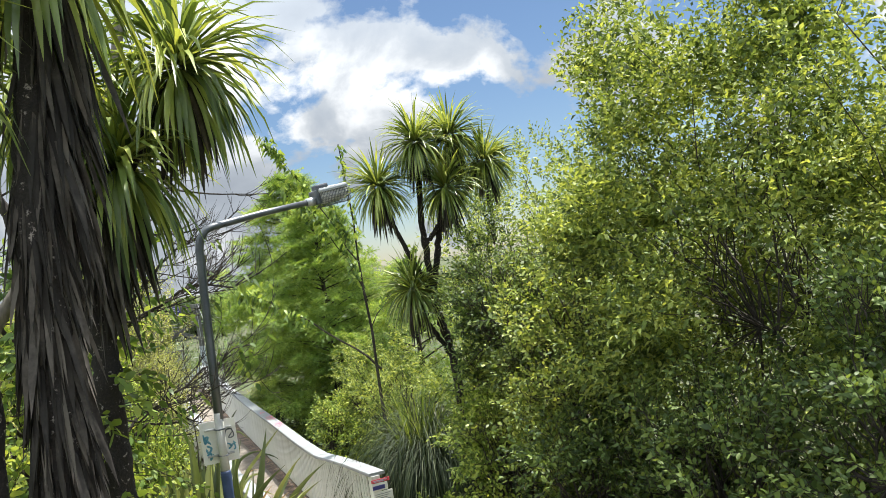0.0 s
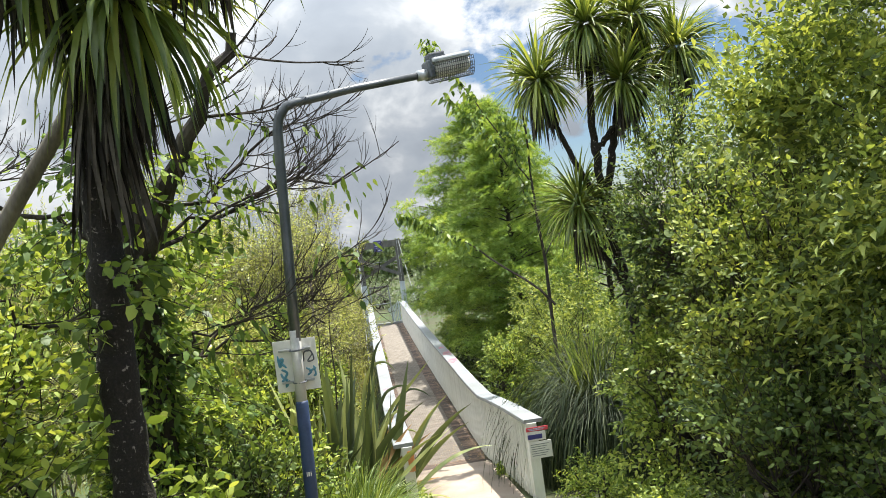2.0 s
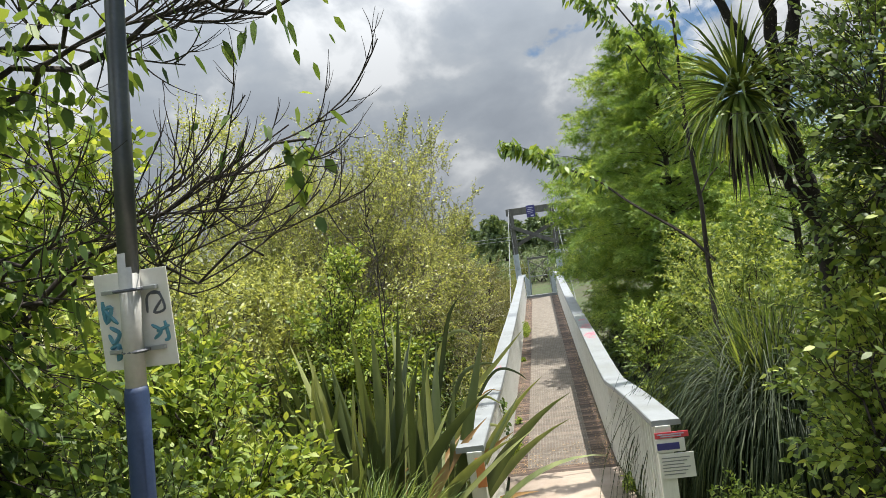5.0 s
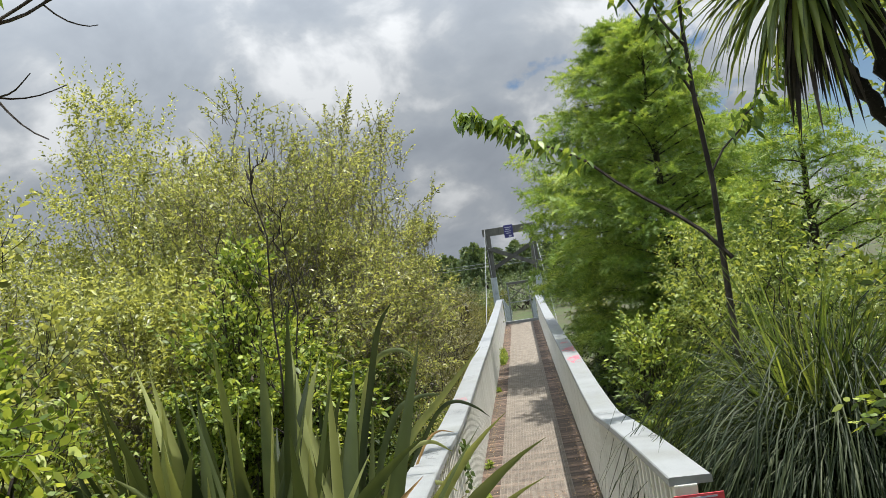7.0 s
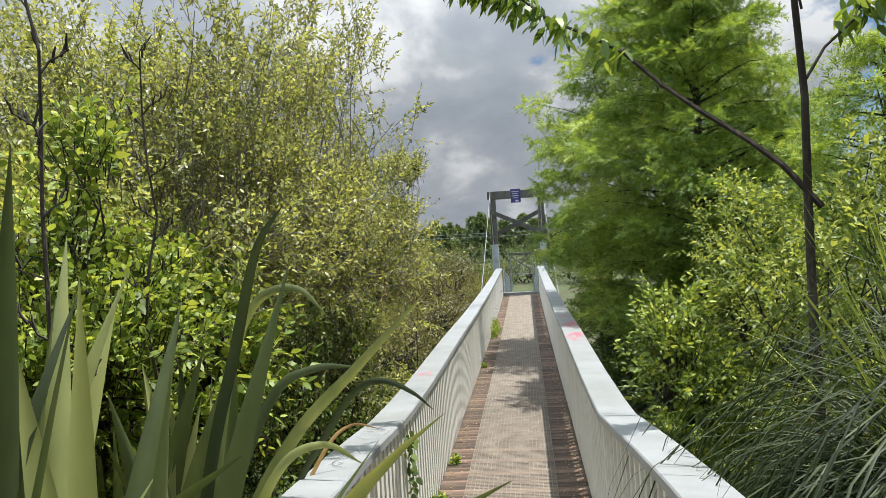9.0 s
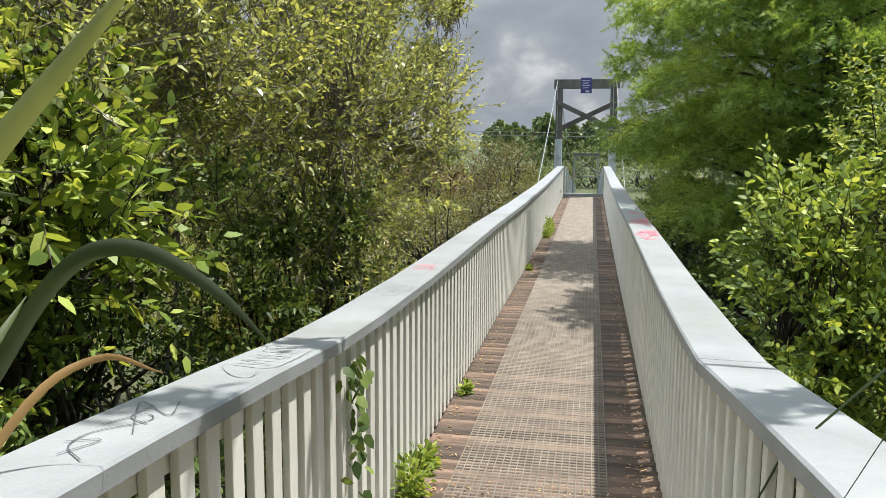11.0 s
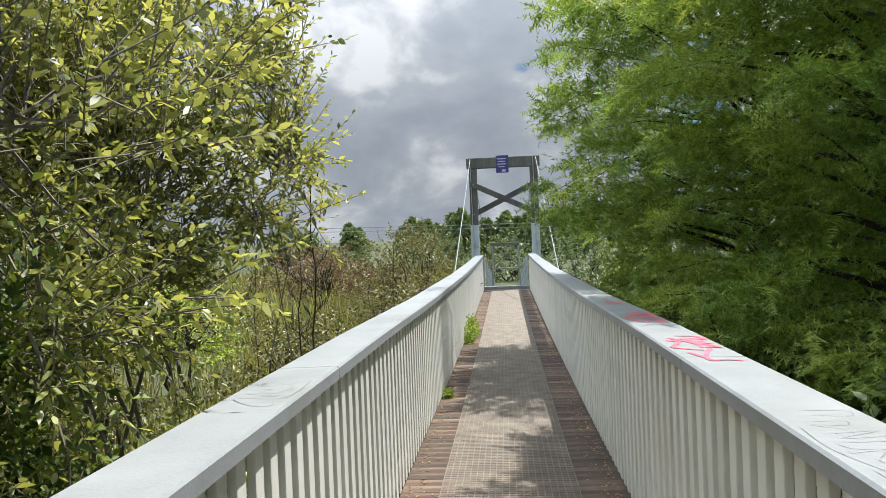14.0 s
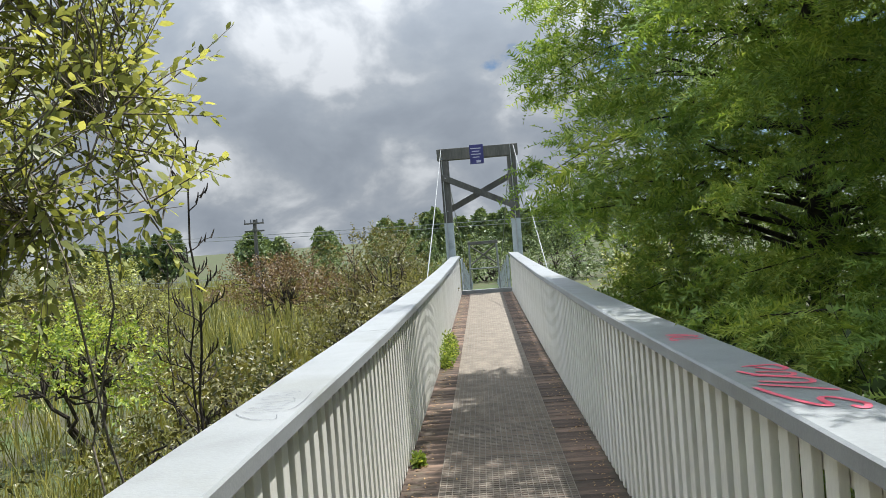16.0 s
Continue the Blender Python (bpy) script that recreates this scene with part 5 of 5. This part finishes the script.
    tagged(leaf_part("crown", (v, np.arange(len(v)).reshape(-1, 3)), LEAF_CYPRESS, tree), kind="stuff")


cypress((5.45, 23.1), 4.0, 2.20, -2.9, 130, 22, 10, 12, 0.048, "feathery bright green swamp cypress overhanging the bridge", 0.45, 0.80)
cypress((7.2, 20.4), 1.6, 1.7, -2.8, 60, 12, 6, 9, 0.075, "young feathery green swamp cypress")
cypress((5.7, 27.4), 5.2, 3.30, -2.6, 180, 18, 7, 10, 0.078, "feathery green swamp cypress behind another", 0.42, 0.62)


def slim_tree():
    x, y = 4.6, 15.6
    g = float(ground_z(x, y))
    tree = thing("cherry_tree", (x, y, g), "thin tree with a long arching branch of drooping leaves", "tree")
    bm = bmesh.new()
    trunk = limb(bm, (x, y, g - 0.1), (4.42, 15.6, 4.2), 0.046, 0.010, 0.006, 10, 8)
    a = limb(bm, (4.62, 15.6, -0.5), (2.05, 15.9, 1.5), 0.025, 0.004, 0.015, 10, 5, 0.18)
    b = limb(bm, (4.55, 15.6, 0.9), (4.0, 15.3, 3.0), 0.010, 0.003, 0.03, 8, 5)
    c = limb(bm, (4.55, 15.6, 0.4), (5.8, 15.9, 1.9), 0.012, 0.003, 0.04, 8, 5)
    d = limb(bm, (4.5, 15.6, 1.7), (2.85, 15.3, 4.4), 0.016, 0.003, 0.02, 9, 5, 0.15)
    e = limb(bm, (4.52, 15.6, 1.2), (3.1, 15.3, 3.4), 0.014, 0.003, 0.02, 9, 5, 0.2)
    part("trunk", bm, BARK, tree)
    pts, dirs = [], []
    for line in (a[5:], a[8:], b[2:], c[2:], d[4:], d[7:], e[4:], trunk[7:]):
        for p, q in zip(line, line[1:]):
            for k in range(30):
                t = p.lerp(q, rng.random())
                pts.append(list(t))
                dirs.append(list((q - p).normalized() * 0.4 + Vector((rng.normal() * 0.5, rng.normal() * 0.5, -0.7))))
    n = len(pts)
    crown = leaf_part("leaves", leaves(np.array(pts) + rng.normal(size=(n, 3)) * [0.06, 0.06, 0.05], np.array(dirs), 0.15 * (0.6 + 0.6 * rng.random(n)), 0.058, 0.25, None, True), LEAF_VINE, tree, "drooping pointed leaves")
    tagged(crown, kind="stuff")


slim_tree()

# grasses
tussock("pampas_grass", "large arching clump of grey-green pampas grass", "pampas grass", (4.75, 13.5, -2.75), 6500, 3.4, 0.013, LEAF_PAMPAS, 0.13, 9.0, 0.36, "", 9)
tussock("pampas_grass", "upright lime-green clump of pampas grass", "pampas grass", (4.55, 13.6, -2.7), 190, 2.5, 0.018, LEAF_GRASS, 0.12, 1.2, 0.2)
tussock("grass_clump", "drooping pale green grass clump beside a post", "grass", (0.78, 10.4, -2.4), 1300, 1.2, 0.014, LEAF_GRASS, 0.4, 2.0, 0.28)
tussock("grass_clump", "drooping pale green grass clump below a lamp post", "grass", (0.85, 9.1, -2.15), 800, 1.1, 0.013, LEAF_GRASS, 0.5, 1.8, 0.25)


def flax(foot, count, length, label):
    """Sword-leaved flax: every leaf a piece of its own on a few shared shapes."""
    plant = thing("flax_bush", foot, label, "flax bush", "flax bushes")
    shapes = []
    for k in range(10):
        v, f = blades(np.zeros((1, 3)), np.array([[0.10 + 0.08 * k, 0.0, 1.0]]), length * (1.0 - 0.035 * k), 0.150 - 0.004 * k, [0.05, 0.2, 0.5, 0.1, 0.9, 1.4, 0.3, 2.0, 0.6, 2.8][k], 12, 0.9)
        me = raw_mesh("flax_leaf", v, f, 3)
        me.materials.append(LEAF_BROWN if k == 8 else LEAF_FLAX)
        shapes.append(me)
    fans = [(rng.normal() * 0.22, rng.normal() * 0.20, rng.random() * 2 * math.pi) for k in range(max(3, count // 11))]
    for i in range(count):
        fx, fy, a = fans[i % len(fans)]
        a += (math.pi if rng.random() < 0.5 else 0) + rng.normal() * 0.35
        m = Matrix.Rotation(a, 4, "Z") @ Matrix.Rotation(radians(rng.normal() * 6), 4, "Y") @ Matrix.Diagonal((1, 1, 0.70 + 0.38 * rng.random(), 1))
        piece("leaf", shapes[int(rng.integers(0, 10)) if rng.random() > 0.25 else int(rng.integers(0, 5))], plant, (foot[0] + fx + rng.normal() * 0.03, foot[1] + fy + rng.normal() * 0.03, foot[2]), m)


flax((0.66, 11.8, -2.75), 90, 2.45, "large clump of dark green sword-leaved flax beside the bridge")
flax((0.1, 12.0, -2.8), 50, 2.15, "clump of dark green flax among shrubs")
flax((0.62, 13.5, -3.0), 44, 2.1, "flax clump leaning over the handrail")


# marsh beyond the thicket
def field():
    n = 40000
    x = -1.0 - 38 * rng.random(n) ** 1.4
    y = 22.5 + 60 * rng.random(n) ** 1.5
    x = np.where(rng.random(n) < 0.3, 1.1 - 4 * rng.random(n), x)
    base = np.stack([x, y, ground_z(x, y)], 1)
    d = np.stack([rng.normal(size=n) * 0.25, rng.normal(size=n) * 0.25, np.ones(n)], 1)
    ln = (0.55 + 0.65 * rng.random(n)) * (1 + 0.5 * np.sin(x * 0.7) * np.sin(y * 0.5))
    v, f = blades(base, d, ln, 0.02 + 0.0008 * (y - 22), 0.7 * rng.random(n), 2)
    ob = link("marsh_grass", raw_mesh("marsh_grass", v, f, 3), LEAF_MARSH)
    tagged(ob, "rank olive and straw coloured marsh grass", "grass", kind="stuff")


field()
for c, rad, n, sz, mat, lab in (
        ((-0.3, 27.0, -3.2), (1.2, 2.0, 0.8), 9000, 0.06, LEAF_SCRUB, "low olive scrub beside the bridge"),
        ((0.0, 33.0, -3.1), (1.1, 2.5, 0.9), 9000, 0.06, LEAF_SCRUB, "low straw-coloured scrub beside the bridge"),
        ((-0.3, 38.5, -2.6), (1.4, 2.2, 1.6), 11000, 0.07, LEAF_SCRUB, "brownish-green shrub by the tower"),
        ((-3.6, 30.0, -3.0), (1.2, 1.2, 1.0), 7000, 0.07, LEAF_BRIGHT, "yellow-green shrub in the marsh"),
        ((-2.5, 24.2, -3.3), (1.3, 1.2, 0.9), 8000, 0.06, LEAF_SCRUB, "olive scrub in the marsh"),
        ((-6.5, 36.0, -3.2), (2.2, 1.8, 1.3), 8000, 0.08, LEAF_SCRUB, "straw-brown scrub in the marsh"),
        ((-10.5, 44.0, -3.2), (2.8, 2.0, 1.5), 8000, 0.10, LEAF_WILLOW, "olive scrub far out in the marsh"),
        ((-16.0, 52.0, -3.2), (3.6, 2.4, 1.7), 8000, 0.12, LEAF_SCRUB, "brown-green thicket far out in the marsh"),
        ((-8.0, 56.0, -3.3), (3.0, 2.0, 1.6), 7000, 0.12, LEAF_RUST, "rust-brown thicket far out in the marsh"),
        ((-4.4, 45.0, -3.0), (1.4, 1.4, 1.3), 6000, 0.09, LEAF_RUST, "rust-brown dying shrub in the marsh"),
        ((-2.2, 44.0, -3.0), (1.0, 1.0, 1.2), 5000, 0.08, LEAF_RUST, "rust-brown shrub in the marsh"),
        ((4.7, 31.0, -3.1), (0.9, 1.2, 1.25), 7000, 0.07, LEAF_WILLOW, "olive shrub east of the bridge")):
    bush("shrub", lab, "shrub", c, rad, 50, int(n * 0.6), sz * 1.25, mat, BARK, 4, -0.6, 0.28)


for c, rad in (((2.2, 66.0, -3.6), (2.4, 1.8, 2.0)), ((-2.0, 62.0, -3.6), (2.6, 2.0, 1.9)), ((6.6, 62.0, -3.4), (2.6, 2.0, 2.2)), ((-7.0, 66.0, -3.6), (3.0, 2.0, 1.6)), ((11.5, 60.0, -3.2), (3.0, 2.4, 2.6))):
    bush("shrub", "dark green shrubbery on the far bank", "shrub", c, rad, 70, 6000, 0.16, LEAF_FAR, BARK, 4, -0.8, 0.3)


def far_tree(x, y, top, wide, mat, label, pointed):
    g = float(ground_z(x, y))
    tree = thing("far_tree", (x, y, g), label, "tree", "far trees")
    bm = bmesh.new()
    limb(bm, (x, y, g - 0.2), (x, y, top - 0.5), 0.25, 0.05, 0.01, 5, 6)
    part("trunk", bm, BARK, tree)
    n = 1700
    s = rng.random((n, 1)) ** 0.8
    a = rng.random((n, 1)) * 2 * math.pi
    prof = (1 - s) ** (0.6 if pointed else 0.42) * np.minimum(1, 0.45 + 1.6 * s) * (0.72 + 0.28 * np.sin(a * 3 + x + s * 9 + 2 * np.sin(s * 14 + x)))
    r = wide * prof * np.sqrt(rng.random((n, 1)))
    at = np.concatenate([x + np.cos(a) * r, y + np.sin(a) * r, g + 0.5 + (top - g - 0.5) * s], 1)
    crown = leaf_part("crown", leaves(at, rng.normal(size=(n, 3)) + [0, 0, 0.4], 0.48 * (0.6 + 0.8 * rng.random(n)), 0.28, 0.1), mat, tree)
    tagged(crown, kind="stuff")


for k in range(26):
    cx = -70 + 4.6 * k + rng.normal() * 1.6
    cy = 100 + 45 * rng.random()
    tall = 0.55 + 0.9 * rng.random()
    for i in range(int(rng.integers(1, 5))):
        x, y = cx + rng.normal() * 2.2, cy + rng.normal() * 3
        pointed = (k + i) % 4 == 0
        far_tree(x, y, -1.44 + 0.019 * tall * (0.75 + 0.4 * rng.random()) * (y - 19) + (0.5 if abs(x - 4) < 9 else 0), 1.5 + 1.7 * rng.random(), LEAF_FAR, "green conifer in a far shelter belt" if pointed else "round-headed green tree in a far shelter belt", pointed)


# the belt closes up beyond the tower
for k in range(9):
    far_tree(-9.5 + 2.1 * k + rng.normal() * 0.5, 108 + 10 * rng.random(), 0.55 + 0.9 * rng.random(), 1.9 + 1.0 * rng.random(), LEAF_FAR, "dark green tree in a belt beyond the bridge tower", k % 2)


# ---- flax leaves arching over the handrail ----


def arc_leaf(points, width, parent, mat=LEAF_FLAX):
    line = [Vector(p) for p in smooth_line(points, 6)]
    n = len(line)
    v, f = [], []
    for i, p in enumerate(line):
        s = i / (n - 1)
        d = (line[min(i + 1, n - 1)] - line[max(i - 1, 0)]).normalized()
        side = d.cross(Vector((0.25, -1, 0.2))).normalized()
        keel = side.cross(d)
        w = width * min(1.0, 0.45 + 2.2 * s) * (1 - s ** 4) + 0.002
        v += [p - side * w / 2, p + keel * w * 0.2, p + side * w / 2]
        if i:
            a, b = 3 * i - 3, 3 * i
            f += [(a, a + 1, b + 1), (a, b + 1, b), (a + 1, a + 2, b + 2), (a + 1, b + 2, b + 1)]
    me = raw_mesh("flax_leaf", [list(p) for p in v], f, 3)
    link("leaf", me, mat, parent)


fan = thing("flax_bush", (0.95, 13.2, -2.95), "flax with broad leaves arching over the white handrail", "flax bush", "flax bushes")
for pts, w in (([(0.95, 13.2, -2.9), (1.15, 13.25, -1.9), (1.39, 13.3, -1.44), (1.72, 13.3, -1.11), (2.05, 13.3, -0.79)], 0.062),
               ([(1.0, 13.4, -2.9), (1.25, 13.55, -1.9), (1.5, 13.6, -1.45), (1.65, 13.6, -1.27), (1.78, 13.6, -1.235), (1.92, 13.6, -1.30), (2.02, 13.6, -1.39)], 0.034),
               ([(0.95, 13.1, -2.9), (1.1, 13.2, -1.8), (1.3, 13.3, -1.25), (1.5, 13.35, -1.12), (1.72, 13.4, -1.13)], 0.05),
               ([(0.9, 13.1, -2.9), (1.0, 13.2, -1.7), (1.15, 13.3, -1.0), (1.28, 13.3, -0.55), (1.42, 13.3, -0.35)], 0.055),
               ([(1.0, 13.2, -2.9), (1.15, 13.2, -2.0), (1.35, 13.2, -1.55), (1.55, 13.25, -1.45), (1.72, 13.3, -1.56)], 0.045),
               ([(0.9, 13.2, -2.9), (0.95, 13.4, -1.8), (1.05, 13.5, -1.1), (1.2, 13.5, -0.8), (1.4, 13.5, -0.75), (1.55, 13.5, -0.9)], 0.05),
               ([(0.95, 13.0, -2.9), (1.2, 13.0, -2.1), (1.45, 13.0, -1.75), (1.62, 13.0, -1.7), (1.75, 13.0, -1.78)], 0.04)):
    arc_leaf(pts, w, fan)
arc_leaf([(1.0, 13.3, -2.9), (1.2, 13.5, -2.1), (1.42, 13.7, -1.62), (1.55, 13.8, -1.5), (1.7, 13.8, -1.52)], 0.02, fan, LEAF_BROWN)


# ---- weeds and litter on the bridge ----
def weed(at, count, size, label):
    plant = thing("weed", at, label, "weed", "weeds on the bridge")
    n = count
    d = unit(rng.normal(size=(n, 3)) * [1, 1, 0.6] + [0.2, 0, 0.9])
    base = np.array(at) + d * (rng.random((n, 1)) * size) * [0.6, 1.2, 1.4]
    tagged(leaf_part("leaves", leaves(base, d + rng.normal(size=(n, 3)) * 0.4, 0.045 * (0.6 + rng.random(n)), 0.022, 0.2, None, True), LEAF_BRIGHT, plant), kind="stuff")


for y, s in ((16.45, 0.20), (16.9, 0.10), (18.4, 0.07), (29.6, 0.22), (30.3, 0.30), (31.0, 0.22), (25.0, 0.07)):
    weed((MID - 0.66, y, deck_z(y)), int(420 * s / 0.2), s, "small bright green weed growing through the deck edge")
weed((3.0, 14.0, deck_z(14.0)), 300, 0.13, "small weed at the foot of the railing")
weed((1.62, 13.2, deck_z(13.2)), 500, 0.2, "bright weeds at the foot of the end post")
weed((1.72, 12.3, deck_z(12.3) + 0.02), 500, 0.22, "bright weeds beside the path")


def post_ivy(y):
    """Ivy that has grown through the rail where its two lengths meet."""
    ivy = thing("ivy", (MID - 0.69, y, deck_z(y)), "dark ivy grown through the railing at a post", "ivy", "weeds on the bridge")
    n = 60
    z = rail_z(y) - 0.10 - 0.9 * rng.random((n, 1)) ** 1.3
    at = np.concatenate([MID - 0.695 + 0.02 * rng.normal(size=(n, 1)), y + 0.06 * rng.normal(size=(n, 1)), z], 1)
    way = rng.normal(size=(n, 3)) * 0.5 + [0.6, -0.3, -0.5]
    tagged(leaf_part("leaves", leaves(at, way, 0.065 * (0.6 + 0.6 * rng.random(n)), 0.045, 0.2, None, True), LEAF_SHADE, ivy), kind="stuff")


post_ivy(15.55)


def litter():
    n = 2600
    y = 15.4 + 26 * rng.random(n) ** 1.5
    side = np.where(rng.random(n) < 0.55, 1, -1)
    x = MID + side * (0.70 - np.abs(rng.normal(size=n)) * 0.09)
    entry = rng.random(n) < 0.16
    y = np.where(entry, 15.4 + 1.3 * rng.random(n), y)
    x = np.where(entry, MID + (rng.random(n) - 0.5) * 1.35, x)
    z = np.array([deck_z(v) for v in y]) + 0.004 + 0.018 * (np.abs(x - MID) < 0.46)
    d = rng.normal(size=(n, 3)) * [1, 1, 0.12]
    v, f = leaves(np.stack([x, y, z + 0.003], 1), d, 0.014 + 0.03 * rng.random(n), 0.012, 0.0, np.tile([0.05, 0.05, 1.0], (n, 1)))
    ob = link("leaf_litter", raw_mesh("leaf_litter", v, f, 3), LEAF_BROWN)
    tagged(ob, "dry brown leaf litter along the deck edges", "leaf litter", kind="stuff")


litter()


# ---- dead flower stalks, utility pole and wires in the marsh ----
def stalk(at, height, label):
    plant = thing("flower_stalk", at, label, "flower stalk", "dead flower stalks")
    bm = bmesh.new()
    p = Vector(at)
    main = limb(bm, p, p + Vector((0.06, 0, height)), 0.014, 0.005, 0.012, 12, 6)
    for i in range(5, 12):
        for s in (-1, 1):
            a = main[i].lerp(main[i + 1], rng.random())
            b = a + Vector((s * (0.10 + 0.14 * rng.random()) * (1.3 - i / 14), rng.normal() * 0.1, 0.10))
            limb(bm, a, b, 0.005, 0.003, 0.1, 3, 4)
            for k in range(3):
                c = a.lerp(b, 0.45 + 0.25 * k)
                limb(bm, c, c + Vector((s * 0.02, rng.normal() * 0.02, 0.06)), 0.007, 0.003, 0.1, 2, 4)
    tagged(part("stem", bm, BARK, plant), kind="stuff")


for x, y, h in ((0.64, 12.6, 3.75), (0.38, 14.0, 3.6), (-0.24, 14.0, 3.4), (0.50, 23.5, 3.6), (0.15, 24.3, 2.9), (-0.2, 33.4, 2.9), (-1.5, 28.0, 2.9), (-2.1, 34.0, 2.6)):
    stalk((x, y, float(ground_z(x, y)) - 0.05), h, "dark dead flax flower stalk standing in the marsh")

flax((-1.5, 30.5, -4.15), 40, 1.7, "pale green flax clump in the marsh")
flax((-0.4, 28.6, -4.15), 40, 1.6, "pale green flax clump beside the bridge")

upole = thing("utility_pole", (-12.5, 70, -4.4), "distant timber utility pole with crossarms", "utility pole")
bm = bmesh.new()
tube(bm, [(-12.5, 70, -4.5), (-12.45, 70, 0.6)], [0.16, 0.12], 8)
part("pole", bm, TIMBER, upole)
for z in (0.35, -0.15):
    part("crossarm", boxed((1.3, 0.1, 0.1), 0.01, Matrix.Translation((-12.45, 69.85, z))), TIMBER, upole)
for x in (-0.6, -0.2, 0.2, 0.6):
    bm = bmesh.new()
    tube(bm, [(-12.45 + x, 69.85, 0.38), (-12.45 + x, 69.85, 0.62)], [0.05, 0.04], 6)
    part("insulator", bm, DARKINK, upole)
for z0, z1 in ((0.55, -0.6), (0.35, -0.9), (-2.4, -3.1), (-2.8, -3.5)):
    bm = bmesh.new()
    tube(bm, sagging((-45, 70, z0), (30, 70, z1), 0.5, 24), [0.025] * 25, 4)
    tagged(part("power_line", bm, STEEL), "thin power line across the marsh", "power line", "power lines")
